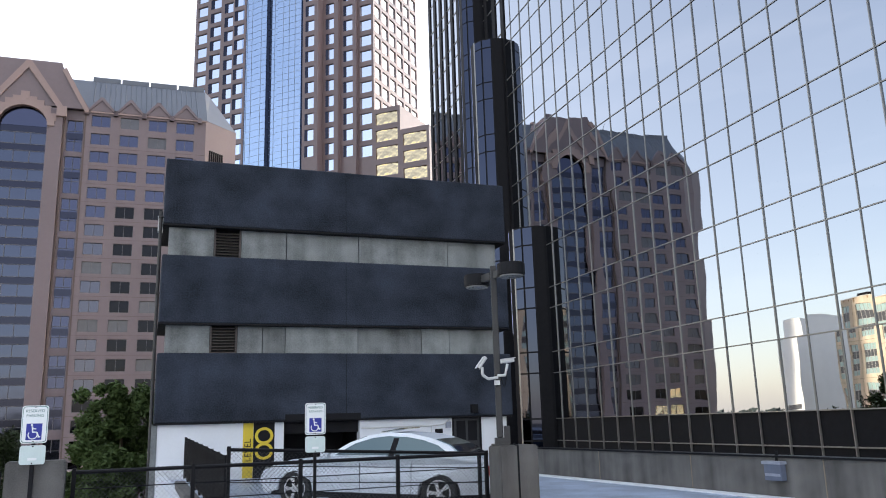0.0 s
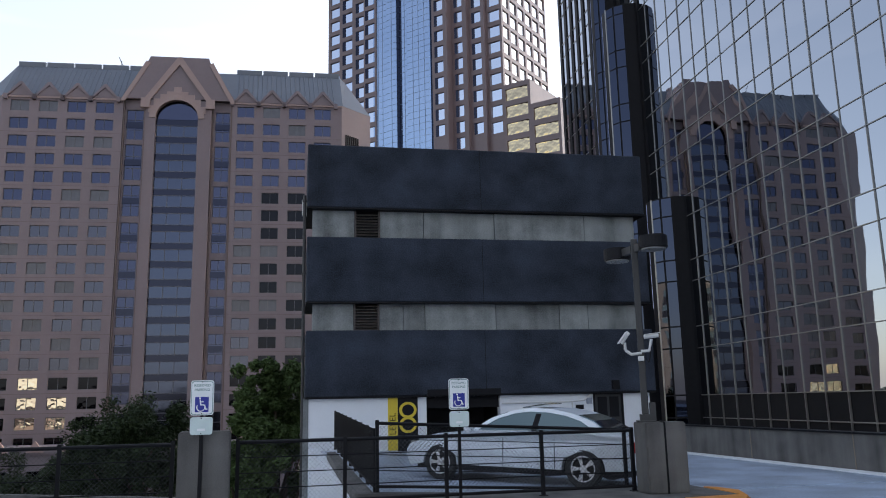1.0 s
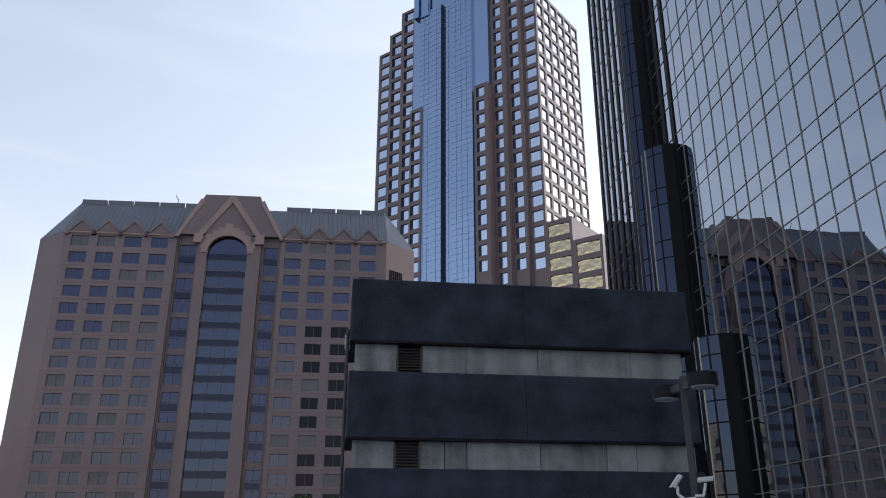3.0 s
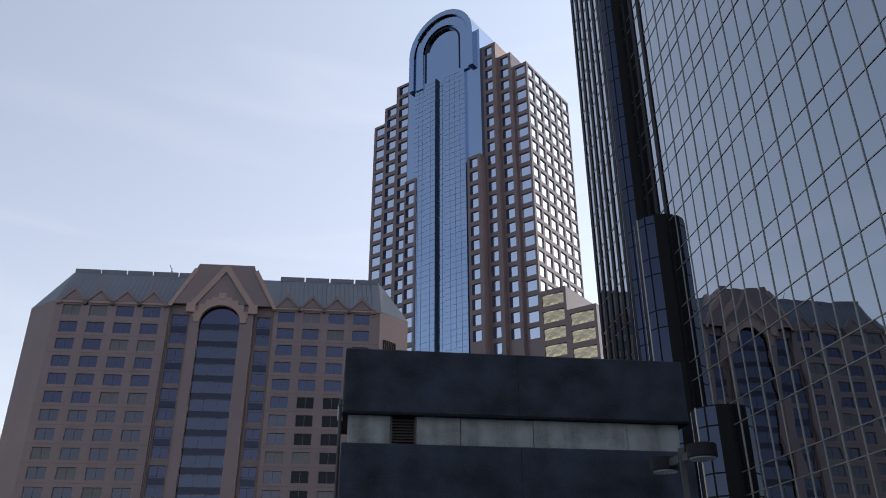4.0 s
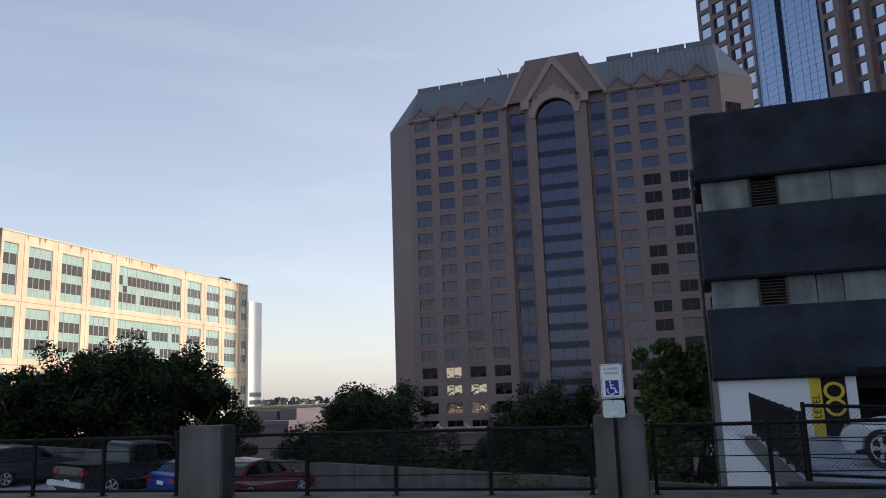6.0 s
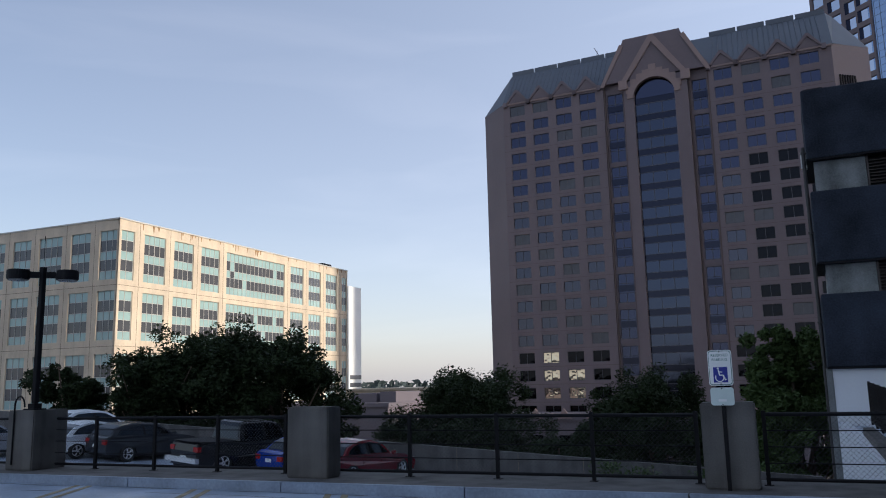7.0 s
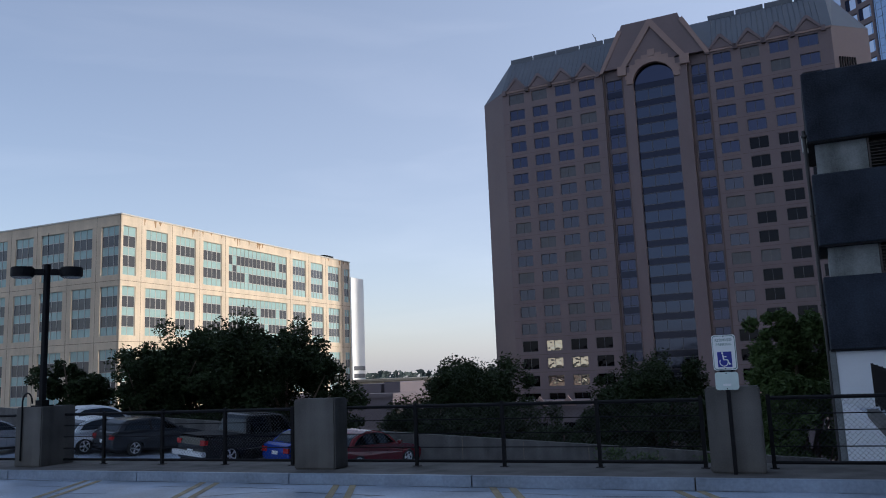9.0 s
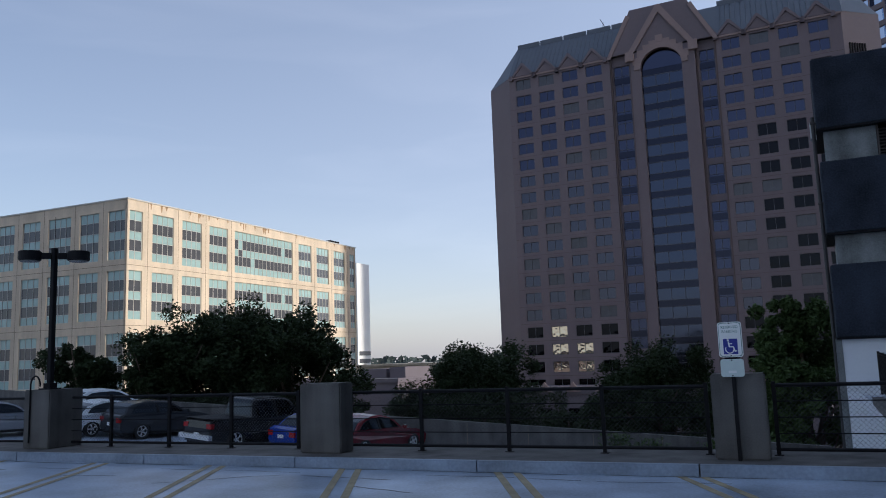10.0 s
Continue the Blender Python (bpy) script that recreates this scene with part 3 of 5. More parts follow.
# ---- the cream office block ----
def office():
    t = thing("office_building", pose(-97.9, 40.7, 0, 0, 0, 111.4), "long cream precast office block with teal and dark window bands", "office building")
    B = STREET
    rows = [(-10.1, -4.0), (-0.6, 6.1), (7.8, 14.0), (15.4, 21.7)]

    def banded(w, h, x=0.0, z=0.0):
        key = ("office", round(w, 2), round(h, 2))
        if key not in WINDOWS:
            hh = [0, 0.17, 0.40, 0.57, 0.80, 1.0]
            bm = bmesh.new()
            n = max(2, round(w / 1.0))
            for i in range(n + 1):
                q = (w - 0.06) * i / n
                box(bm, q, 0.14, 0, q + 0.06, 0.197, h)
            for q in hh:
                box(bm, 0, 0.15, min(h * q, h - 0.05), w, 0.192, min(h * q, h - 0.05) + 0.05)
            fr = mesh_of("frame", bm, FRAME_PALE)
            glass = bmesh.new()
            for i in range(5):
                k = len(glass.faces)
                box(glass, 0, 0.2, h * hh[i], w, 0.26, h * hh[i + 1])
                glass.faces.ensure_lookup_table()
                for f in glass.faces[k:]:
                    f.material_index = i % 2
            WINDOWS[key] = (mesh_of("window", glass, (GLASS_TEAL, GLASS_SMOKE)), fr)
        return WINDOWS[key]

    facade(t, Matrix.Identity(4), [(0.25, 2.6), (4.3, 8.2), (9.8, 13.7), (15.3, 19.3), (20.9, 35.8), (37.5, 41.4), (43.0, 46.9), (48.6, 52.4), (54.2, 56.0)], rows, 0, 56.3, B, 23.05, 0.4, OFFICE_STONE, banded, "sunny_wall")
    facade(t, pose(0, 0, 0, 0, 0, -90) @ Matrix.Translation((-44, 0, 0)), [(44 - b, 44 - a) for a, b in ((0.25, 3.3), (4.9, 8.3), (9.9, 14.1), (15.6, 19.0), (20.6, 24.8), (26.3, 29.7), (31.3, 35.4), (37, 40.4))][::-1], rows, 0, 43.99, B, 23.05, 0.4, OFFICE_STONE, banded, "shaded_wall")
    swap = random.Random(11)
    for c, d in rows[1:]:
        for k in range(4):
            j, band = swap.randrange(15), swap.randrange(1, 4)
            hh = (0, 0.17, 0.40, 0.57, 0.80, 1.0)
            part("pane", boxes((20.93 + j * 0.99 + 0.07, 0.192 - 0.0004 * k, c + (d - c) * hh[band] + 0.06, 20.93 + j * 0.99 + 0.97, 0.198, c + (d - c) * hh[band + 1] - 0.02)), GLASS_SMOKE if band % 2 == 0 else GLASS_TEAL, t)
    part("body", boxes((0.41, 0.41, B, 56.2, 43.9, 22.8)), OFFICE_STONE, t)
    part("coping", boxes((-0.1, -0.1, 23.05, 56.4, 0.5, 23.22), (-0.1, 0.5, 23.05, 0.5, 44, 23.22)), FRAME_PALE, t)
    part("roof_unit", boxes((50, 1.5, 22.8, 53, 4, 24.0)), BLACK, t)
    for x in (3.45, 9.0, 14.5, 20.1, 36.7, 42.2, 47.75, 53.3):
        part("joint", boxes((x, -0.012, B, x + 0.06, -0.002, 23.05)), JOINT, t)
    for y in (4.1, 9.1, 14.85, 19.8, 25.5, 30.5):
        part("joint", boxes((-0.012, y, B, -0.002, y + 0.06, 23.05)), JOINT, t)
    rust = random.Random(8)
    for k in range(34):
        x, d, wd = rust.uniform(0.5, 55.5), rust.uniform(0.3, 1.2), rust.uniform(0.08, 0.25)
        bm = bmesh.new()
        profile(bm, [(x - wd * 0.3, 23.04 - d), (x + wd * 0.3, 23.04 - d), (x + wd, 23.04), (x - wd, 23.04)], -0.006, -0.002)
        part("rust_run", bm, RUST, t, "brown rust run below the coping")
    # reveal joints in the precast
    bm = bmesh.new()
    for z in (14.65, 7.0, -2.2):
        box(bm, 0, -0.015, z, 56.3, -0.003, z + 0.06)
        box(bm, -0.015, 0.1, z, -0.003, 44, z + 0.06)
    part("joint", bm, JOINT, t)
    return t


# ---- the parking garage stair block ----
def garage():
    t = thing("garage_block", pose(-8.16, 23.36, 0.04, 0, 0, 20.3) @ Matrix.Diagonal((1.042, 1, 1, 1)), "garage block with dark stucco bands, grey panels and white base", "garage")
    W, D = 11.0, 3.1
    for z0, z1 in ((7.75, 9.84), (4.70, 6.78), (1.75, 3.80)):
        bm = boxes((0, 0, z0, W, D, z1))
        bmesh.ops.bevel(bm, geom=list(bm.edges), offset=0.03, segments=1, affect="EDGES")
        part("stucco_band", bm, CHARCOAL, t, "charcoal stucco band")
        part("drip_edge", boxes((-0.02, -0.03, z0 - 0.05, W + 0.02, D, z0 - 0.002)), BLACK, t)
        part("band_joint", boxes((5.45, -0.004, z0 + 0.02, 5.465, 0.0, z1 - 0.03)), BLACK, t)
    for z0, z1 in ((6.78, 7.70), (3.80, 4.65)):
        part("core", boxes((0.3, 0.6, z0, W - 0.3, D - 0.3, z1)), CONCRETE, t)
        xs = [0.15, 1.46, 2.25, 3.63, 5.93, 8.97, W - 0.28] if z0 > 5 else [0.18, 1.43, 2.21, 2.95, 3.63, 5.89, 7.98, 8.94, W - 0.3]
        for i, (a, b) in enumerate(zip(xs, xs[1:])):
            if i == 1:
                part("vent_backing", boxes((a, 0.45, z0, b, 0.5, z1)), BLACK, t)
                v = part("vent", boxes((a, 0.22, z0, a + 0.05, 0.44, z1)), VENT, t, "rusty brown louvred vent")
                part("jamb", boxes((b - 0.05, 0.22, z0, b, 0.44, z1)), VENT, v)
                for k in range(9):
                    z = z0 + 0.02 + k * 0.093
                    bm = bmesh.new()
                    vv = [bm.verts.new(p) for p in ((a + 0.05, 0.24, z), (b - 0.05, 0.24, z), (b - 0.05, 0.40, z + 0.07), (a + 0.05, 0.40, z + 0.07), (a + 0.05, 0.24, z + 0.02), (b - 0.05, 0.24, z + 0.02), (b - 0.05, 0.40, z + 0.09), (a + 0.05, 0.40, z + 0.09))]
                    for f in ((3, 2, 1, 0), (4, 5, 6, 7), (0, 1, 5, 4), (1, 2, 6, 5), (2, 3, 7, 6), (3, 0, 4, 7)):
                        bm.faces.new([vv[q] for q in f])
                    part("slat", bm, VENT, v)
            else:
                part("panel", boxes((a + 0.012, 0.25 + 0.02 * (i % 2), z0, b - 0.012, 0.58, z1)), PANEL, t)
        part("side_panel", boxes((0.22, 0.6, z0, 0.29, D - 0.3, z1)), PANEL, t)
    # Black box stands in for the opening's dark top, notched into the band.
    part("opening_dark_top", boxes((3.62, -0.03, 1.70, 5.9, 0.11, 1.93)), BLACK, t)
    # white base wall with a dark opening
    WZ, T = -7.0, 1.73
    part("base_wall", boxes((0.1, 0.12, WZ, 3.61, 0.5, T)), WHITE, t, "white painted base wall")
    part("base_wall", boxes((5.9, 0.12, -0.6, 8.9, 0.5, T)), WHITE, t)
    part("base_wall", boxes((9.9, 0.12, -0.6, 10.8, 0.5, T)), WHITE, t)
    part("base_side", boxes((0.1, 0.502, WZ, 0.4, D, T)), WHITE, t)
    # Black lining puts the inner shade of the opening into its colour.
    part("opening_lining", boxes((3.45, 2.5, -0.6, 6.1, 2.7, T), (3.45, 0.51, -0.6, 3.61, 2.5, T), (5.9, 0.51, -0.6, 6.1, 2.5, T)), BLACK, t)
    part("shutter", boxes((3.62, 0.3, 1.35, 5.89, 0.36, 1.74)), BLACK, t, "dark roll-up shutter")
    part("corner_pier", boxes((-0.06, 0.1, WZ, 0.098, 0.5, T)), PANEL, t)
    bm = bmesh.new()
    tube(bm, (-0.08, 0.35, WZ), (-0.08, 0.35, 8.2), 0.05, 8)
    part("downpipe", bm, POLE_GREY, t)
    for z in (8.0, 5.6, 3.0, 0.6, -1.8):
        part("pipe_bracket", boxes((-0.15, 0.28, z, -0.002, 0.42, z + 0.05)), POLE_GREY, t)
    part("wall_box", boxes((-0.16, 0.5, 7.6, -0.002, 0.72, 8.1)), WHITE_METAL, t, "small pale box on the side wall")
    # level sign painted on the wall
    part("level_band", boxes((2.44, 0.105, 0.1, 2.73, 0.118, T)), SIGN_YELLOW, t, "yellow painted band")
    part("number_panel", boxes((2.735, 0.105, 0.0, 3.34, 0.118, T)), BLACK, t, "black painted panel")
    text("LEVEL", 0.26, BLACK, t, pose(2.585, 0.1, 0.9, 90, -90, 0), "lettering", 0.002)
    for z in (1.315, 0.865):
        bm = bmesh.new()
        for k in range(28):
            a, b = 2 * math.pi * k / 28, 2 * math.pi * (k + 1) / 28
            q = [(3.04 + 0.265 * rr * math.cos(x), z + 0.25 * rr * math.sin(x)) for rr, x in ((0.68, a), (1.0, a), (1.0, b), (0.68, b))]
            profile(bm, q, 0.098 if z > 1 else 0.094, 0.104)
        part("numeral", bm, SIGN_YELLOW, t, "yellow painted numeral eight")
    # door, conduit and fittings
    d = part("door_leaf", boxes((8.96, 0.16, -0.3, 9.84, 0.2, 1.68)), DOOR_DARK, t, "dark panelled metal door")
    for x in (9.06, 9.45):
        for z0, z1 in ((0.95, 1.6), (-0.1, 0.8)):
            part("door_panel", boxes((x, 0.145, z0, x + 0.31, 0.158, z1)), BLACK, d)
    part("door_frame", boxes((8.9, 0.1, -0.3, 8.96, 0.2, 1.74), (9.84, 0.1, -0.3, 9.9, 0.2, 1.74), (8.96, 0.1, 1.68, 9.84, 0.2, 1.74)), BLACK, t)
    part("door_lamp", boxes((9.5, -0.14, 1.84, 9.72, -0.002, 2.12)), BLACK, t, "small black wall lamp")
    bm = bmesh.new()
    tube(bm, (5.95, 0.08, 1.45), (8.2, 0.08, 1.47), 0.025, 8)
    tube(bm, (8.2, 0.08, 1.47), (8.2, 0.08, 0.6), 0.02, 8)
    tube(bm, (8.2, 0.08, 1.47), (8.6, 0.08, 1.5), 0.02, 8)
    tube(bm, (8.6, 0.08, 1.5), (8.85, 0.08, 1.68), 0.02, 8)
    part("conduit", bm, WHITE_METAL, t)
    part("alarm_box", boxes((8.68, 0.03, 1.38, 8.84, 0.118, 1.58)), BOX_GREY, t)
    part("notice", boxes((8.32, 0.1, 1.22, 8.58, 0.118, 1.36)), BLACK, t)
    part("extinguisher_box", boxes((8.68, 0.02, 0.75, 8.86, 0.118, 1.05)), TAIL_RED, t, "red alarm box")
    part("junction_box", boxes((10.5, 0.03, 1.0, 10.7, 0.118, 1.4)), WHITE_METAL, t)
    return t


# ---- the mirror-glass building ----
def glass_building():
    t = thing("glass_office", pose(0.22, 73.66, 0.04, 0, 0, -71), "tall office building of black mirrored glass with thin mullions", "office building")
    # The wall runs on unseen past the walk, lengthened to shade the deck.
    L, TOP = 118.0, 104.0
    zs = []
    z = 0.24 - 4.31
    while z < TOP:
        zs += [z, z + 1.38]
        z += 4.31
    us = [39.77 + 1.65 * i for i in range(-14, 47)]
    shapes = {}

    def pane(w, h):
        key = (round(w, 2), round(h, 2))
        if key not in shapes:
            shapes[key] = mesh_of("pane", boxes((0.02, 0, 0.02, w - 0.02, 0.03, h - 0.02)), GLASS_DARK)
        return shapes[key]

    rest = bmesh.new()
    wall = part("curtain_wall", boxes((-1.2, 0.06, STREET, L, 42, TOP)), BLACK, t)
    rng = random.Random(3)
    for za, zb in zip(zs, zs[1:]):
        if za < 1.2:                             # the opaque black foot of the wall
            continue
        for j, (ua, ub) in enumerate(zip(us, us[1:])):
            m = pose(ua, 0, za, rng.uniform(-0.2, 0.2), 0, rng.uniform(-0.22, 0.22))
            if za < 20 and 5 <= j <= 27:
                piece("pane", pane(ub - ua, zb - za), wall, m)
            else:
                k = len(rest.verts)
                box(rest, 0.02, 0, 0.02, ub - ua - 0.02, 0.03, zb - za - 0.02)
                rest.verts.ensure_lookup_table()
                for v in rest.verts[k:]:
                    v.co = m @ v.co
    tagged(part("upper_panes", rest, GLASS_DARK, wall), kind="stuff")
    for j, u in enumerate(us):
        w, d = (0.035, 0.045) if j % 2 else (0.045, 0.055)
        part("mullion", boxes((u - w / 2, -d, STREET, u + w / 2, 0.05, TOP)), MULLION, t)
    for z in zs:
        part("transom", boxes((us[0], -0.04, z - 0.025, us[-1], 0.045, z + 0.025)), MULLION, t)
    # bay with deep black fins
    bm = bmesh.new()
    for i in range(11):
        u = -1.2 + i * 1.65
        for za, zb in zip(zs, zs[1:]):
            box(bm, u + 0.02, 0.0, za + 0.02, u + 1.63, 0.03, zb - 0.02)
    tagged(part("fin_panes", bm, GLASS_DARK, wall), kind="stuff")
    for i in range(12):
        u = -1.2 + i * 1.65
        part("fin", boxes((u - 0.3, -0.09, STREET, u + 0.3, 0.03, TOP)), BLACK, t)
    for z in zs:
        part("transom", boxes((-1.2, -0.05, z - 0.022, 16.6, 0.0, z + 0.022)), MULLION, t)

    def round_bay(u, r, top, out=0.2):
        """A faceted half-round bay of dark glass; a bright reflection is tinted into the first three facets."""
        n = 7
        pts = [(u + r * math.cos(math.pi * (1 + i / n)), -out + r * math.sin(math.pi * (1 + i / n))) for i in range(n + 1)]
        bm, gl = bmesh.new(), bmesh.new()
        ring = pts + [(u + r, 0.05), (u - r, 0.05)]
        prism(bm, ring, STREET, top)
        part("bay_core", bm, BLACK, t)
        dark = bmesh.new()
        for i in ((4,) if r > 1.5 else ()):
            bm = bmesh.new()
            tube(bm, (*pts[i], STREET), (*pts[i], top), 0.07, 8)
            part("mullion", bm, MULLION, t)
        for i in (0, 1, 2, 4, 5):
            (xa, ya), (xb, yb) = pts[i], pts[i + 1]
            d = Vector((xb - xa, yb - ya, 0))
            w = d.length
            nrm = Vector((d.y, -d.x, 0)).normalized()
            m = Matrix(((d.x / w, nrm.x, 0, xa), (d.y / w, nrm.y, 0, ya), (0, 0, 1, 0), (0, 0, 0, 1)))
            for za, zb in zip(zs, zs[1:]):
                zb = min(zb, top - 0.05)
                if zb < za + 0.3:
                    break
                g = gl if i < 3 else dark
                k = len(g.verts)
                box(g, 0.06, 0.004, za + 0.05, w - 0.06, 0.03, zb - 0.05)
                g.verts.ensure_lookup_table()
                for v in g.verts[k:]:
                    v.co = m @ v.co
        for g, mat in ((gl, GLASS_BAY_REFLECT), (dark, GLASS_BAY)):
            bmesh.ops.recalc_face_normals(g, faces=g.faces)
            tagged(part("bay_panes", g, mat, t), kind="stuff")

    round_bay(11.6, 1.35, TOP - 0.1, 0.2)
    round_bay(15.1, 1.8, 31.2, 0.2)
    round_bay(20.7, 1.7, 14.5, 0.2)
    part("roof_edge", boxes((-1.3, -0.15, TOP, L, 42, TOP + 0.6)), BLACK, t)
    return t

# ---- deck furniture ----
def LP(s, n, z=0.0, turn=0.0):
    return LINE @ pose(s, n, z, 0, 0, turn)


def stripes():
    for k in range(-6, 5):
        for d in (-0.14, 0.14):
            s, n0, n1 = -6.02 + 2.46 * k + d, 5.2, 10.66
            lean = 0.463 * (n1 - n0)
            bm = bmesh.new()
            prism(bm, [(s + lean - 0.055, n0), (s + lean + 0.055, n0), (s + 0.055, n1), (s - 0.055, n1)], 0.003, 0.006)
            ob = setting("stall_line", bm, YELLOW, "worn yellow double stall line", "road marking", LINE)
            tagged(ob, group="stall lines")


def pillar(s, n=11.2, w=0.68, d=0.42, h=1.11, strip=False):
    t = thing("concrete_pillar", LP(s, n, 0.15), "square weathered concrete fence pillar on the deck ledge", "pillar", "fence pillars")
    bm = boxes((0, 0, 0, w, d, h))
    bmesh.ops.bevel(bm, geom=list(bm.edges), offset=0.02, segments=2, affect="EDGES")
    part("shaft", bm, CONCRETE, t)
    if strip:
        part("joint", boxes((w * 0.44, -0.008, 0.0, w * 0.44 + 0.03, -0.002, h)), BLACK, t, "dark vertical conduit strip")
        bm = bmesh.new()
        tube(bm, (w * 0.44, -0.02, h), (w * 0.44 + 0.05, 0.2, h + 0.02), 0.012, 6)
        part("conduit_end", bm, BLACK, t)
    return t


def link_mesh(length, height, pitch=0.065, r=0.0019):
    """Diamond wire mesh as thin three-sided wires in the x-z plane."""
    bm = bmesh.new()
    n = int((length + height) / pitch) + 1
    for sgn in (1, -1):
        for i in range(n):
            c = i * pitch
            x0, z0 = (c, 0.0) if c < length else (length, c - length)
            x1, z1 = (c - height, height) if c > height else (0.0, c)
            if abs(x0 - x1) < 0.03:
                continue
            if sgn < 0:
                x0, x1 = length - x0, length - x1
            a, b = Vector((x0, 0.004 * sgn, z0)), Vector((x1, 0.004 * sgn, z1))
            d = (b - a).normalized()
            q = Vector((-d.z, 0, d.x))
            va = [bm.verts.new(a + q * r), bm.verts.new(a - q * r), bm.verts.new(a + Vector((0, -r * 1.6, 0)))]
            vb = [bm.verts.new(b + q * r), bm.verts.new(b - q * r), bm.verts.new(b + Vector((0, -r * 1.6, 0)))]
            for k in range(3):
                bm.faces.new((va[k], va[(k + 1) % 3], vb[(k + 1) % 3], vb[k]))
    return bm


def fence(m, length, rise=0.0, posts=4, height=0.85, base=0.08, wires=3, label="black metal fence with chain-link mesh and wires between pillars", name="fence"):
    """A run along +x from m, whose foot climbs by rise."""
    t = thing(name, m, label, "fence", "deck fences")
    tilt = Matrix(((1, 0, 0, 0), (0, 1, 0, 0), (rise / length, 0, 1, 0), (0, 0, 0, 1)))
    for i in range(posts):
        x = 0.03 + (length - 0.06) * i / (posts - 1)
        z = rise * x / length
        part("post", boxes((x - 0.026, -0.026, z, x + 0.026, 0.026, z + base + height + 0.05)), BLACK, t)
        if not rise:
            part("foot_plate", boxes((x - 0.06, -0.05, z, x + 0.06, 0.05, z + 0.01)), BLACK, t)
    for z, r in [(base + height, 0.026), (base, 0.024)]:
        bm = bmesh.new()
        tube(bm, (0, 0, z), (length, 0, z + rise), r, 8)
        part("rail", bm, BLACK, t)
    for i in range(wires):
        z = base + height * (i + 1) / (wires + 1)
        bm = bmesh.new()
        tube(bm, (0, -0.02, z), (length, -0.02, z + rise), 0.008, 5)
        part("wire", bm, BLACK, t)
    bm = link_mesh(length, height + 0.03)
    for v in bm.verts:
        v.co = tilt @ Vector((v.co.x, v.co.y + 0.012, v.co.z + base))
    part("chain_link", bm, WIRE, t, "diamond chain-link mesh")
    return t


def crack(s, n, length, turn, seed, wide=0.012):
    """An irregular sealed crack in the deck, as a thin winding strip."""
    rng = random.Random(seed)
    a = radians(turn)
    d, q = Vector((math.cos(a), math.sin(a))), Vector((-math.sin(a), math.cos(a)))
    k = max(4, int(length / 0.12))
    off, lo, hi = 0.0, [], []
    for i in range(k + 1):
        off += rng.gauss(0, 0.012)
        w = wide * rng.uniform(0.3, 1.2) * (0.2 if i in (0, k) else 1)
        p = Vector((s, n)) + d * (length * i / k) + q * off
        lo.append(p - q * w)
        hi.append(p + q * w)
    bm = bmesh.new()
    for i in range(k):
        prism(bm, [lo[i], lo[i + 1], hi[i + 1], hi[i]], 0.0032, 0.005)
    tagged(setting("deck_crack", bm, STAIN, "dark winding crack in the deck coating", "crack", LINE), group="deck cracks")


for i, c in enumerate(((-13.6, 9.75, 1.6, -4), (-11.6, 9.95, 0.7, 6), (-9.2, 10.2, 2.6, 1), (-6.4, 9.9, 1.5, -3), (-8.2, 8.9, 1.8, 35), (-4.6, 10.25, 2.2, -2), (-12.5, 8.6, 1.2, 160), (-15.6, 10.0, 2.4, 3), (-2.2, 10.1, 1.6, 2), (-5.2, 9.2, 1.1, -20), (-10.3, 9.3, 0.9, 12), (9.2, 14.5, 1.5, 40), (10.2, 12.5, 1.3, 75))):
    crack(*c, 40 + i, 0.02 if i % 3 == 0 else 0.011)
for i in range(9):
    crack(-19 + i * 2.8, 10.65, 2.3, 0.3, 90 + i, 0.022)
PILLARS = (-19.8, -13.5, -7.25, -0.84, 5.97)
stripes()
for s in PILLARS:
    pillar(s, w=0.76 if s == -7.25 else 0.68, d=0.8 if s < -10 else 0.42, h=1.06 if s > 5 else 1.11, strip=s > 5)
for a, b in ((-19.5, -13.9), (-13.25, -7.6), (-6.81, -0.92), (-0.1, 6.02)):
    fence(LP(a, 11.75, 0.15), b - a, posts=5)


def text(body, size, mat, parent, m, name="lettering", extrude=0.001):
    cu = bpy.data.curves.new(name, "FONT")
    cu.body, cu.size, cu.extrude, cu.align_x, cu.align_y = body, size, extrude, "CENTER", "CENTER"
    cu.materials.append(mat)
    ob = new(name, cu)
    ob.parent, ob.matrix_basis = parent, m
    return ob


def plate(bm, w, z0, z1, y0, y1, r=0.035, x=0.0):
    pts = []
    for cx, cz, a0 in ((x + w / 2 - r, z0 + r, -90), (x + w / 2 - r, z1 - r, 0), (x - w / 2 + r, z1 - r, 90), (x - w / 2 + r, z0 + r, 180)):
        pts += [(cx + r * math.cos(radians(a0 + 22.5 * k)), cz + r * math.sin(radians(a0 + 22.5 * k))) for k in range(5)]
    profile(bm, pts, y0, y1)


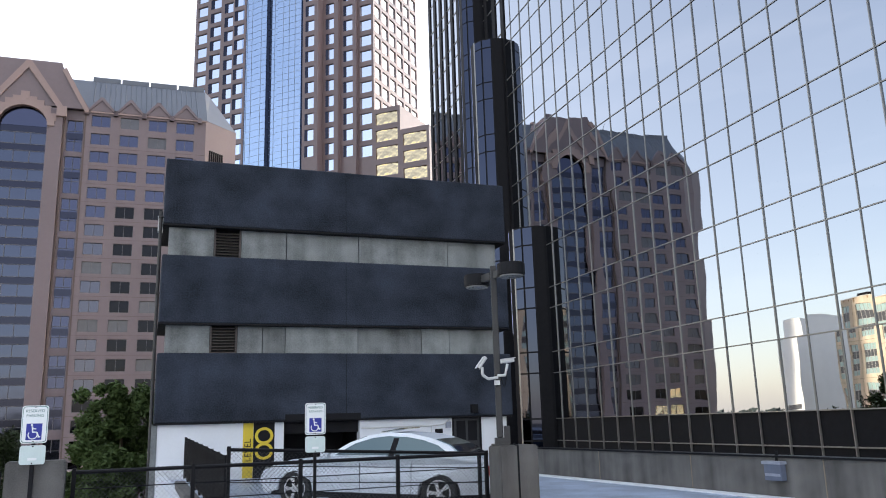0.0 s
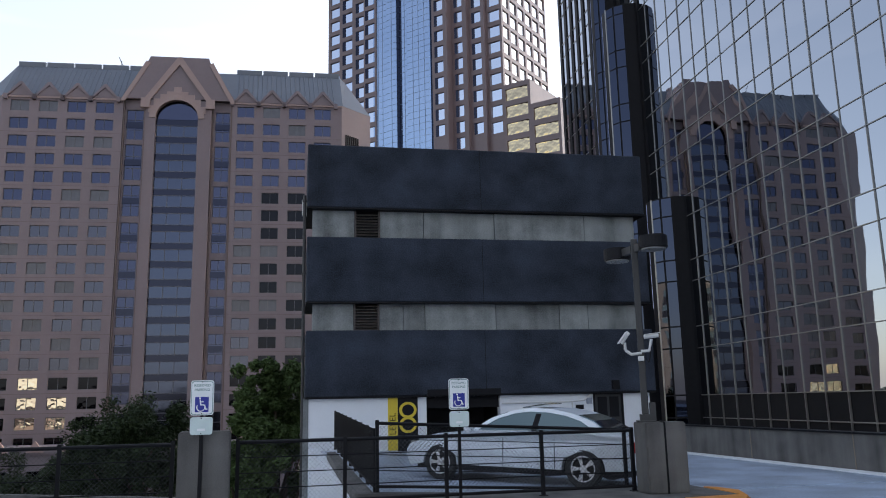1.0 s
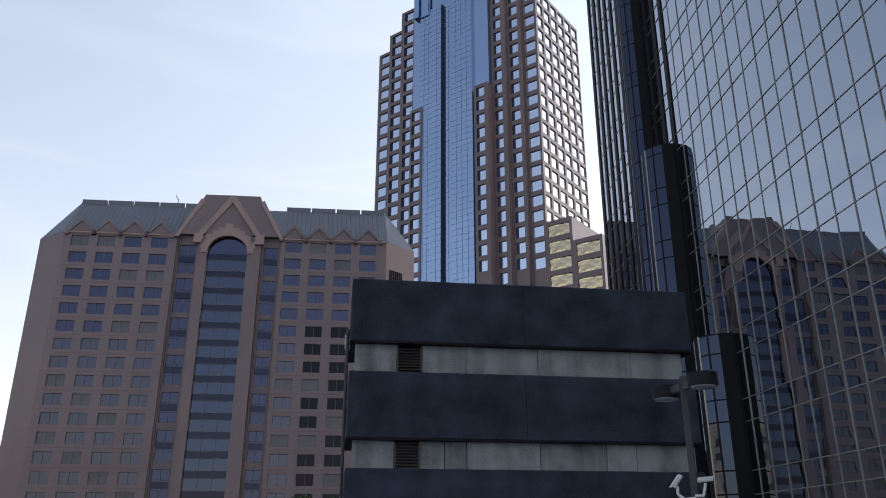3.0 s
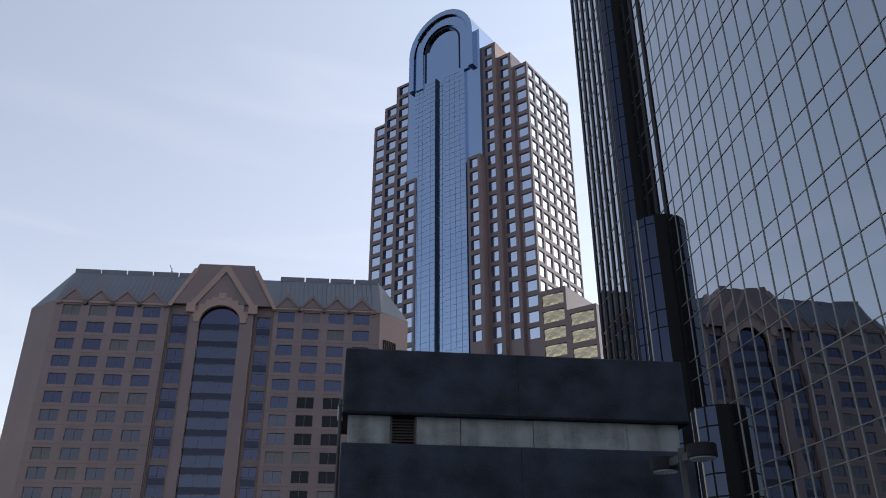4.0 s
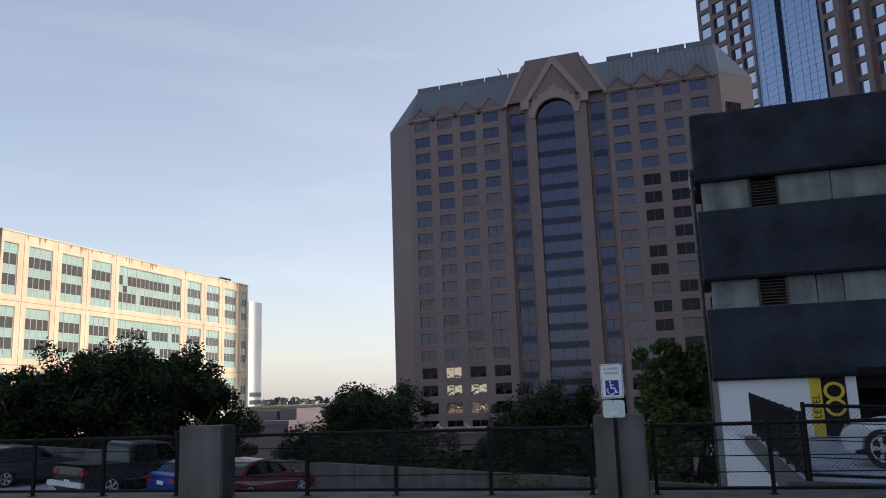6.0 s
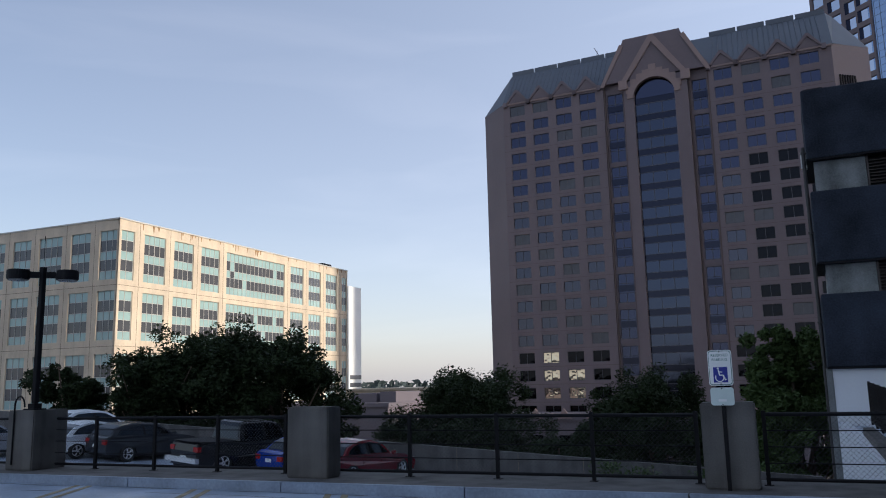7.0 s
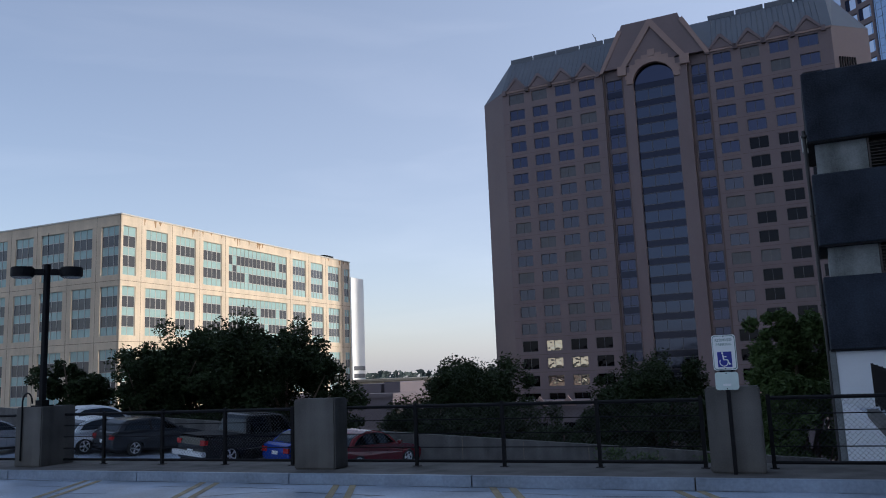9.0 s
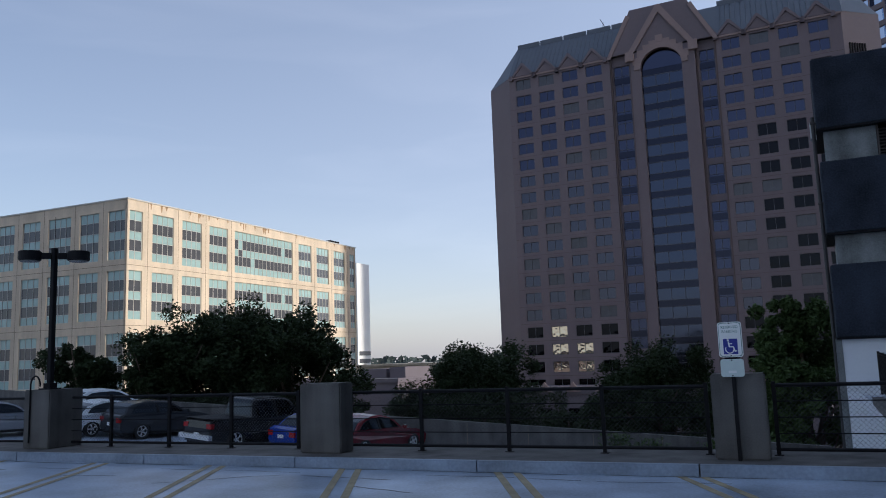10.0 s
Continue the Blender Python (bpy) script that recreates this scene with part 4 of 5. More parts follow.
def sign(m, foot):
    """A reserved-parking sign on a slim black post; m is at its foot, +y away from the reader."""
    t = thing("parking_sign", m, "white reserved-parking sign with blue wheelchair symbol on black post", "sign", "parking signs")
    part("post", boxes((-0.022, 0.01, foot, 0.022, 0.05, 1.9)), BLACK, t)
    bm = bmesh.new()
    plate(bm, 0.305, 1.44, 1.90, 0.0, 0.008)
    part("plate", bm, SIGN_WHITE, t)
    bm = bmesh.new()
    plate(bm, 0.285, 1.45, 1.89, -0.003, -0.0005)
    part("border", bm, SIGN_GREEN, t)
    bm = bmesh.new()
    plate(bm, 0.272, 1.457, 1.883, -0.006, -0.0035)
    part("face", bm, SIGN_WHITE, t)
    bm = boxes((-0.09, -0.009, 1.48, 0.09, -0.0065, 1.68))
    part("symbol_panel", bm, SIGN_BLUE, t)
    text("RESERVED", 0.048, SIGN_GREEN, t, pose(0, -0.0075, 1.832, 90))
    text("PARKING", 0.048, SIGN_GREEN, t, pose(0, -0.0075, 1.774, 90))
    bm = bmesh.new()                             # wheel ring, trunk, seat, leg, head
    y0, y1 = -0.012, -0.0095
    for i in range(18):
        a, b = radians(150 + i * 12.5), radians(150 + (i + 1) * 12.5)
        q = [(-0.012 + r * math.cos(x), 1.545 + r * math.sin(x)) for r, x in ((0.046, a), (0.058, a), (0.058, b), (0.046, b))]
        profile(bm, q, y0, y1)
    profile(bm, [(-0.022, 1.58), (-0.006, 1.58), (-0.014, 1.645), (-0.03, 1.645)], y0, y1)
    profile(bm, [(-0.02, 1.568), (0.035, 1.568), (0.035, 1.582), (-0.02, 1.582)], y0, y1)
    profile(bm, [(0.028, 1.565), (0.052, 1.51), (0.065, 1.516), (0.04, 1.58)], y0, y1)
    profile(bm, [(0.05, 1.505), (0.078, 1.516), (0.074, 1.528), (0.046, 1.518)], y0, y1)
    profile(bm, [(-0.02, 1.612), (0.025, 1.608), (0.025, 1.62), (-0.02, 1.624)], y0, y1)
    profile(bm, [(-0.027 + 0.0135 * math.cos(radians(30 * k)), 1.662 + 0.0135 * math.sin(radians(30 * k))) for k in range(12)], y0, y1)
    part("wheelchair_symbol", bm, SIGN_WHITE, t)
    bm = bmesh.new()
    plate(bm, 0.295, 1.185, 1.415, 0.0, 0.008)
    part("lower_plate", bm, SIGN_PALE, t, "blank pale green plate")
    part("plate_bar", boxes((-0.05, -0.003, 1.235, 0.05, -0.0005, 1.265)), SIGN_WHITE, t)
    for z in (1.46, 1.88, 1.20, 1.40):
        bm = bmesh.new()
        tube(bm, (0, -0.014, z), (0, 0.0, z), 0.008, 8)
        part("bolt", bm, BLACK, t)
    return t


sign(LP(-0.54, 11.1, 0.04, -8), 0.11)
sign(LP(3.15, 11.64, 0.03, -6), 0.12)


# ---- ramp platform beside the garage ----
bm = bmesh.new()
top = [(2.0, 12.5, 0.2), (7.6, 12.5, 0.02), (12.3, 12.5, 0.01), (12.3, 30, 0.01), (7.6, 30, 0.02), (2.0, 30, 0.2)]
a = [bm.verts.new(p) for p in top]
b = [bm.verts.new((x, y, -0.6)) for x, y, z in top]
for q in ((0, 1, 4, 5), (1, 2, 3, 4)):
    bm.faces.new([a[i] for i in q])
    bm.faces.new([b[i] for i in q[::-1]])
for i in range(6):
    j = (i + 1) % 6
    bm.faces.new((b[i], b[j], a[j], a[i]))
setting("ramp", bm, DECK, "pale coated concrete ramp up to the garage", "ramp", LINE)
bm = bmesh.new()
prism(bm, [(1.7, 12.64), (2.0, 12.64), (2.16, 20.7), (1.94, 20.7)], 0.03, 0.2)
for v in bm.verts:
    v.co.z += 0.2 * (v.co.y - 12.64) / 8.56
setting("ramp_wall", bm, CONCRETE, "concrete retaining edge of the ramp", "wall", LINE)
bm = boxes((1.72, 12.64, -3.2, 1.99, 24.6, 0.026))
for v in bm.verts:
    v.co.z += 0.2 * (v.co.y - 12.64) / 8.56 * (v.co.z > 0)
setting("ramp_side_wall", bm, WHITE, "white painted side wall under the ramp", "wall", LINE)
bm = bmesh.new()
profile(bm, [(1.7, -0.4), (6.3, -0.4), (6.3, 0.02), (1.7, 0.24)], 12.36, 12.62)
setting("ramp_kerb", bm, CONCRETE, "grey concrete kerb under the ramp fence", "kerb", LINE)
fence(LP(2.0, 12.5, 0.24), 4.25, rise=-0.22, posts=2, height=0.96, label="black chain-link fence climbing with the ramp")
side = fence(LP(2.0, 12.55, 0.22, 88.9), 8.2, rise=0.22, posts=9, label="black slatted fence along the ramp edge")
for i in range(64):
    x = 0.1 + i * 0.127
    part("slat", boxes((x, 0.02, 0.10 + 0.0268 * x, x + 0.036, 0.03, 0.98 + 0.0268 * x)), BLACK, side)
bm = bmesh.new()
prism(bm, [(6.2, 9.75), (6.75, 9.95), (7.2, 10.5), (7.5, 11.2), (7.42, 11.7), (7.21, 11.9), (7.21, 10.67), (6.2, 10.67)], 0.0, 0.16)
bmesh.ops.bevel(bm, geom=[e for e in bm.edges if all(v.co.z > 0.1 for v in e.verts)], offset=0.03, segments=2, affect="EDGES")
setting("kerb_nose", bm, ORANGE, "orange painted kerb end by the driveway", "kerb", LINE)
# low wall along the glass building
bm = boxes((12.3, -20, -0.5, 12.55, 34, 0.75))
wl = setting("low_wall", bm, CONCRETE, "long weathered concrete wall along the driveway", "wall", LINE)
part("cap", boxes((12.26, -20, 0.752, 12.6, 34, 0.79)), BLACK, wl, "dark metal cap")
for i in range(14):
    part("panel_joint", boxes((12.29, -18 + i * 3.6, 0.0, 12.3, -17.98 + i * 3.6, 0.75)), JOINT, wl)
setting("deck_gutter", boxes((11.9, -20, 0.003, 12.28, 34, 0.03)), WHITE, "pale strip at the foot of the wall", "kerb", LINE)
for n0 in (17.2, 19.6, 14.0):
    setting("puddle_stain", boxes((9.6 + n0 * 0.05, n0, 0.004, 10.5 + n0 * 0.05, n0 + 0.25, 0.006)), STAIN, "dark water stain on the driveway", "stain", LINE)
t = thing("service_box", LP(12.16, 11.7, 0.33), "small blue and grey metal box on the wall", "utility box")
part("body", boxes((0, 0, 0, 0.13, 0.42, 0.3)), BOX_BLUE, t)
part("lid", boxes((-0.03, -0.03, 0.302, 0.135, 0.45, 0.36)), BOX_GREY, t)
part("band", boxes((-0.012, 0.02, 0.08, -0.002, 0.40, 0.13)), BOX_GREY, t)
part("bracket", boxes((0.13, 0.18, 0.36, 0.16, 0.24, 0.55)), BLACK, t)


# ---- lamp posts ----
def lamp_post(m, h, reach, label, mat_pole, turn=0.0, rad=0.25):
    t = thing("lamp_post", m, label, "lamp post", "deck lamp posts")
    part("base_plate", boxes((-0.14, -0.14, 0, 0.14, 0.14, 0.025)), mat_pole, t)
    part("base_cover", boxes((-0.085, -0.085, 0.025, 0.085, 0.085, 0.12)), mat_pole, t)
    bm = boxes((-0.05, -0.05, 0.12, 0.05, 0.05, h))
    bmesh.ops.bevel(bm, geom=[e for e in bm.edges], offset=0.012, segments=1, affect="EDGES")
    part("pole", bm, mat_pole, t)
    for s in (-1, 1):
        arm = part("arm", boxes((s * 0.055, -0.04, h - 0.22, s * (reach - 0.2), 0.04, h - 0.1) if s > 0 else (-(reach - 0.2), -0.04, h - 0.22, -0.055, 0.04, h - 0.1)), mat_pole, t)
        bm = bmesh.new()
        bmesh.ops.create_cone(bm, cap_ends=True, segments=28, radius1=rad, radius2=rad, depth=rad * 0.9, matrix=Matrix.Translation((s * reach, 0, h - 0.16)))
        bmesh.ops.bevel(bm, geom=[e for e in bm.edges if abs(e.verts[0].co.z - e.verts[1].co.z) < 0.01], offset=0.015, segments=2, affect="EDGES")
        head = part("lamp_head", bm, LAMP_DARK, t, "round dark bronze lamp head")
        bm = bmesh.new()
        bmesh.ops.create_cone(bm, cap_ends=True, segments=28, radius1=rad - 0.035, radius2=rad - 0.03, depth=0.02, matrix=Matrix.Translation((s * reach, 0, h - 0.17 - rad * 0.45)))
        part("lens", bm, LENS, head, "pale glass lens")
        arm.matrix_basis = head.matrix_basis = pose(0, 0, 0, 0, 0, turn)
    return t


lamp_r = lamp_post(pose(1.15, 12.95, 1.21, 0, 0, 0), 2.92, 0.56, "grey steel lamp post with two round heads on pillar", POLE_GREY, -63, 0.225)
part("cable_box", boxes((0.07, -0.06, 0.02, 0.16, 0.06, 0.3)), POLE_GREY, lamp_r)
far_lamp = lamp_post(LP(-13.06, 11.41, 1.26), 2.77, 0.44, "black lamp post with two round heads on pillar", BLACK, 40, 0.21)
bm = bmesh.new()
tube(bm, (0, 0, 2.9), (0, 0, 3.4), 0.006, 5)
part("antenna", bm, BLACK, far_lamp)
bm = bmesh.new()
prev = None
for k in range(13):
    a = radians(180 * k / 12)
    p = (-0.12 - 0.13 * math.cos(a), -0.235, 0.06 + 0.2 * math.sin(a)) if k else (-0.25, -0.235, -1.0)
    if prev:
        tube(bm, prev, p, 0.016, 6)
    prev = p
part("cable", bm, BLACK, far_lamp)


def camera_unit(parent, m):
    """A small bullet security unit on a curved bracket."""
    bm = bmesh.new()
    tube(bm, (-0.14, 0, 0), (0.14, 0, 0), 0.042, 14)
    box(bm, -0.12, -0.046, 0.037, 0.17, 0.046, 0.05)
    b = part("security_camera", bm, WHITE_METAL, parent, "white bullet security camera")
    bm = bmesh.new()
    tube(bm, (0.141, 0, 0), (0.146, 0, 0), 0.034, 14)
    part("lens", bm, BLACK, b)
    b.matrix_basis = m @ Matrix.Scale(0.8, 4)
    return b


camera_unit(lamp_r, pose(-0.25, -0.1, 1.31, 0, 52, 200))
camera_unit(lamp_r, pose(0.16, -0.12, 1.33, 0, -6, 10))
bm = bmesh.new()
for q in (((0, -0.06, 1.07), (-0.16, -0.1, 1.05)), ((-0.16, -0.1, 1.05), (-0.25, -0.1, 1.12)), ((-0.25, -0.1, 1.12), (-0.25, -0.1, 1.24)), ((0, -0.06, 1.1), (0.12, -0.12, 1.1)), ((0.12, -0.12, 1.1), (0.16, -0.12, 1.28))):
    tube(bm, *q, 0.022, 8)
part("bracket", bm, WHITE_METAL, lamp_r, "white curved bracket")
part("junction_box", boxes((-0.06, -0.12, 0.95, 0.03, -0.052, 1.02)), WHITE_METAL, lamp_r)
bm = bmesh.new()
prev = None
for k in range(9):                               # loose cable looping down from the units
    p = (0.16 - 0.11 * k / 8, -0.13, 1.26 - 0.34 * math.sin(math.pi * k / 10))
    if prev:
        tube(bm, prev, p, 0.008, 5)
    prev = p
part("cable", bm, BLACK, lamp_r)
part("flag", boxes((0.3, -0.5, 2.86, 0.4, -0.48, 2.9)), YELLOW, lamp_r)


# ---- vehicles ----
def car(m, paint, label, L=4.75, wb=2.8, W=1.8, H=1.45, kind="sedan", rims=None, glass=None):
    """x forward, y to the car's left, origin on the ground under the rear axle."""
    t = thing("car" if kind != "pickup" else "pickup_truck", m, label, "car" if kind != "pickup" else "truck", "parked cars")
    tail, nose, r = -(L - wb) * 0.54, wb + (L - wb) * 0.46, 0.33
    if kind == "pickup":
        r = 0.4

    def arch(cx):
        return [(cx + (r + 0.06) * math.cos(math.pi * k / 12), 0.30 + (r + 0.06) * math.sin(math.pi * k / 12)) for k in range(12, -1, -1)]
    belt = 0.92 if kind == "sedan" else 1.0 if kind == "suv" else 1.15
    out = [(tail + 0.1, 0.32)] + arch(0)[0:] + arch(wb) + [(nose - 0.12, 0.24), (nose, 0.42), (nose - 0.02, 0.62), (nose - 0.12, belt - 0.26), (nose - 0.35, belt - 0.15), (wb + 0.05, belt - 0.06), (wb - 0.6, belt), (0.2, belt + 0.03), (tail + 0.25, belt + 0.03), (tail + 0.04, belt - 0.04), (tail, belt - 0.3), (tail + 0.03, 0.48)]
    bm = bmesh.new()
    profile(bm, out, -W / 2, W / 2)
    bmesh.ops.bevel(bm, geom=[e for e in bm.edges if abs(e.verts[0].co.y - e.verts[1].co.y) < 0.01 and min(v.co.z for v in e.verts) > 0.5], offset=0.07, segments=3, affect="EDGES")
    for v in bm.verts:                           # waist in at the ends and above the shoulder
        k = abs(v.co.x - wb / 2) / (L / 2)
        v.co.y *= 1 - 0.16 * max(0, k - 0.55) / 0.45 - 0.06 * max(0, v.co.z - 0.75)
    body = part("body", bm, paint, t)
    # cabin
    if kind == "sedan":
        cab = [(-0.45, belt), (wb - 0.58, belt - 0.02), (wb - 1.02, H - 0.19), (wb - 1.42, H - 0.05), (wb - 1.78, H), (0.62, H - 0.02), (0.24, H - 0.09), (-0.13, H - 0.22)]
    elif kind == "suv":
        cab = [(tail + 0.2, belt), (wb - 0.5, belt - 0.02), (wb - 0.95, H - 0.25), (wb - 1.3, H - 0.07), (wb - 1.7, H), (0.2, H - 0.02), (-0.3, H - 0.08), (tail + 0.42, H - 0.2)]
    else:
        cab = [(0.75, belt), (wb - 0.35, belt - 0.02), (wb - 0.65, H - 0.25), (wb - 0.9, H - 0.06), (wb - 1.2, H), (1.1, H), (0.95, H - 0.05), (0.85, H - 0.2)]
    hw = W / 2 - 0.1

    def taper(bm, inset):
        for v in bm.verts:
            v.co.y *= (hw - inset - 0.2 * max(0, v.co.z - belt) / (H - belt)) / hw
    bm = bmesh.new()
    profile(bm, cab, -hw, hw)
    taper(bm, 0.012)
    bmesh.ops.bevel(bm, geom=[e for e in bm.edges if abs(e.verts[0].co.y - e.verts[1].co.y) < 0.02 and min(v.co.z for v in e.verts) > H - 0.3], offset=0.06, segments=3, affect="EDGES")
    part("cabin", bm, paint, t)

    def pane(name, pts, y0, y1, push):
        bm = bmesh.new()
        profile(bm, pts, y0, y1)
        taper(bm, push)
        bmesh.ops.recalc_face_normals(bm, faces=bm.faces)
        part(name, bm, glass or CAR_GLASS_DARK, t, "tinted car glass")

    for name, (a, b, c), d in (("windscreen", (cab[1], cab[2], cab[3]), 0.014), ("rear_window", (cab[0], cab[7], cab[6]), -0.014)):
        a = (a[0] * 0.88 + b[0] * 0.12, a[1] * 0.88 + b[1] * 0.12)
        c = (c[0] * 0.75 + b[0] * 0.25, c[1] * 0.75 + b[1] * 0.25)
        pane(name, [a, b, c, (c[0] + d, c[1] + 0.012), (b[0] + d, b[1] + 0.012), (a[0] + d, a[1] + 0.012)], -hw + 0.09, hw - 0.09, 0.012)
    cx, cz = (cab[0][0] + cab[1][0]) / 2, (belt + H) / 2
    side = [(cx + (x - cx) * 0.83 + 0.02, cz + (z - cz) * (0.80 if z < cz else 0.70)) for x, z in cab]
    mid = (cab[0][0] + cab[1][0]) / 2 + 0.05
    for sgn in (-1, 1):
        pane("side_window", side, sgn * hw - 0.012, sgn * hw + 0.012, 0.006)
        for pts, mat in (([(mid - 0.07, belt + 0.02), (mid + 0.03, belt + 0.02), (mid - 0.02, H - 0.1), (mid - 0.12, H - 0.1)], BLACK),):
            bm = bmesh.new()
            profile(bm, pts, sgn * hw - 0.012, sgn * hw + 0.012)
            taper(bm, -0.003)
            bmesh.ops.recalc_face_normals(bm, faces=bm.faces)
            part("window_pillar", bm, mat, t)
        bm = boxes((wb - 0.75, sgn * (W / 2 + 0.06) - 0.09, belt - 0.02, wb - 0.6, sgn * (W / 2 + 0.06) + 0.09, belt + 0.12))
        bmesh.ops.bevel(bm, geom=list(bm.edges), offset=0.03, segments=2, affect="EDGES")
        part("mirror", bm, paint, t)
        for x in ((0.6, 1.65) if kind != "pickup" else (1.6,)):
            part("door_handle", boxes((x, sgn * (W / 2 - 0.008) - 0.012, belt - 0.17, x + 0.18, sgn * (W / 2 - 0.008) + 0.012, belt - 0.14)), paint, t)
        for x in (0.5, 1.5, wb - 0.42):
            part("door_seam", boxes((x, sgn * (W / 2 - 0.004) - 0.006, 0.3, x + 0.012, sgn * (W / 2 - 0.004) + 0.006, belt - 0.1)), BLACK, t)
        part("sill", boxes((r + 0.08, sgn * W / 2 - 0.02, 0.2, wb - r - 0.08, sgn * W / 2 + 0.004, 0.3)), BLACK, t)
        part("headlight", boxes((nose - 0.32, sgn * (W / 2 - 0.28) - 0.14, belt - 0.34, nose - 0.09, sgn * (W / 2 - 0.28) + 0.14, belt - 0.22)), LENS, t)
        part("tail_light", boxes((tail - 0.004, sgn * (W / 2 - 0.28) - 0.13, belt - 0.3, tail + 0.16, sgn * (W / 2 - 0.28) + 0.13, belt - 0.12)), TAIL_RED, t)
        for x in (0, wb):
            wh = part("wheel", wheel_mesh(r, "tyre"), RUBBER, t)
            wh.matrix_basis = pose(x, sgn * (W / 2 - 0.12), r, 0, 0, 0 if sgn > 0 else 180)
            rim = part("rim", wheel_mesh(r, "rim"), rims or ALLOY, wh, "spoked alloy rim")
    part("number_plate", boxes((tail - 0.012, -0.16, 0.55, tail - 0.002, 0.16, 0.68)), SIGN_WHITE, t)
    part("underbody", boxes((tail + 0.2, -W / 2 + 0.14, 0.2, nose - 0.25, W / 2 - 0.14, 0.5)), BLACK, t)
    if kind == "pickup":
        part("bed_well", boxes((tail + 0.1, -W / 2 + 0.14, belt + 0.035, 0.6, W / 2 - 0.14, belt + 0.04)), BLACK, t)
        part("rear_bumper", boxes((tail - 0.14, -W / 2 + 0.06, 0.45, tail + 0.02, W / 2 - 0.06, 0.62)), ALLOY, t)
    return t


def wheel_mesh(r, which):
    bm = bmesh.new()
    if which == "tyre":
        n = 28
        prof = [(r * 0.66, 0.085), (r * 0.93, 0.1), (r, 0.07), (r, -0.07), (r * 0.93, -0.1), (r * 0.66, -0.085)]
        rings = [[bm.verts.new((q * math.cos(2 * math.pi * k / n), y, q * math.sin(2 * math.pi * k / n))) for q, y in prof] for k in range(n)]
        for k in range(n):
            A, B = rings[k], rings[(k + 1) % n]
            for i in range(6):
                bm.faces.new((A[i], A[(i + 1) % 6], B[(i + 1) % 6], B[i]))
        bmesh.ops.recalc_face_normals(bm, faces=bm.faces)
        tube(bm, (0, -0.06, 0), (0, 0.02, 0), r * 0.64, 20)
    else:
        for k in range(5):
            for d in (-0.12, 0.12):
                a = 2 * math.pi * k / 5
                p = (r * 0.14 * math.cos(a), 0.085, r * 0.14 * math.sin(a))
                q = (r * 0.64 * math.cos(a + d), 0.07, r * 0.64 * math.sin(a + d))
                tube(bm, p, q, 0.02, 6)
        tube(bm, (0, 0.03, 0), (0, 0.1, 0), r * 0.18, 14)
        n = 24
        for k in range(n):
            a, b = 2 * math.pi * k / n, 2 * math.pi * (k + 1) / n
            tube(bm, (r * 0.65 * math.cos(a), 0.075, r * 0.65 * math.sin(a)), (r * 0.65 * math.cos(b), 0.075, r * 0.65 * math.sin(b)), 0.016, 6)
    return bm


white = car(pose(0.41, 15.09, 0.065, 0, -1.5, 160.5), PAINT_WHITE, "white sedan with open sunroof parked on the ramp", 4.6, 2.85, 1.8, 1.35, glass=CAR_GLASS)
sr = part("sunroof", boxes((0.85, -0.42, 1.345, 1.3, 0.42, 1.36)), CAR_GLASS, white, "raised dark sunroof")
sr.matrix_basis = Matrix.Translation((1.3, 0, 1.35)) @ pose(0, 0, 0, 0, 9, 0) @ Matrix.Translation((-1.3, 0, -1.35))

# ---- lower sloping deck with parked cars ----
def low_z(s):
    return -1.1 - 0.064 * (s + 26.8)


bm = bmesh.new()
profile(bm, [(-75, low_z(-75) - 0.4), (1.5, low_z(1.5) - 0.4), (1.5, low_z(1.5)), (-75, low_z(-75))], 12.4, 31.0)
setting("lower_deck", bm, DECK, "sloping lower parking deck of pale concrete", "parking deck", LINE)
bm = bmesh.new()
profile(bm, [(-75, low_z(-75) - 2), (1.5, low_z(1.5) - 2), (1.5, low_z(1.5) + 1.03), (-75, low_z(-75) + 1.03)], 31.0, 31.25)
setting("lower_parapet", bm, CONCRETE, "weathered concrete parapet of the lower deck", "wall", LINE)
for i in range(6):
    s = -12 + i * 2.6
    setting("parapet_joint", boxes((s, 30.985, low_z(s), s + 0.02, 30.997, low_z(s) + 1.0)), JOINT, "dark joint in the parapet", "joint", LINE)


def on_low(s, n, turn):
    return LINE @ pose(s, n, low_z(s), 0, 0, 0) @ pose(0, 0, 0, 0, 3.66, 0) @ pose(0, 0, 0, 0, 0, turn)


car(on_low(-15.1, 26.55, 75), PAINT_RED, "dark red sedan on the lower deck", 4.8, 2.8, 1.8, 1.45)
car(on_low(-17.2, 26.5, 75), PAINT_BLUE, "blue sedan seen from behind", 4.4, 2.65, 1.75, 1.43)
car(on_low(-20.1, 25.5, 76), PAINT_BLACK, "black pickup truck with chrome bumper", 5.7, 3.6, 1.95, 1.88, "pickup")
car(on_low(-25.1, 26.0, 75), PAINT_GREY, "dark grey hatchback on the lower deck", 4.5, 2.7, 1.8, 1.5, "suv")
car(on_low(-27.2, 25.4, 75), PAINT_WHITE, "white sedan on the lower deck", 4.7, 2.8, 1.8, 1.45)
car(on_low(-30.4, 28.6, 75), PAINT_WHITE, "white sport utility vehicle behind the cars", 4.4, 2.65, 1.8, 1.6, "suv")
car(on_low(-17.6, 15.4, 75), PAINT_WHITE, "white sedan low behind the fence", 4.6, 2.7, 1.8, 1.42)
car(on_low(-30.2, 22.4, 75), PAINT_SILVER, "silver sedan low behind the fence", 4.6, 2.7, 1.8, 1.42)


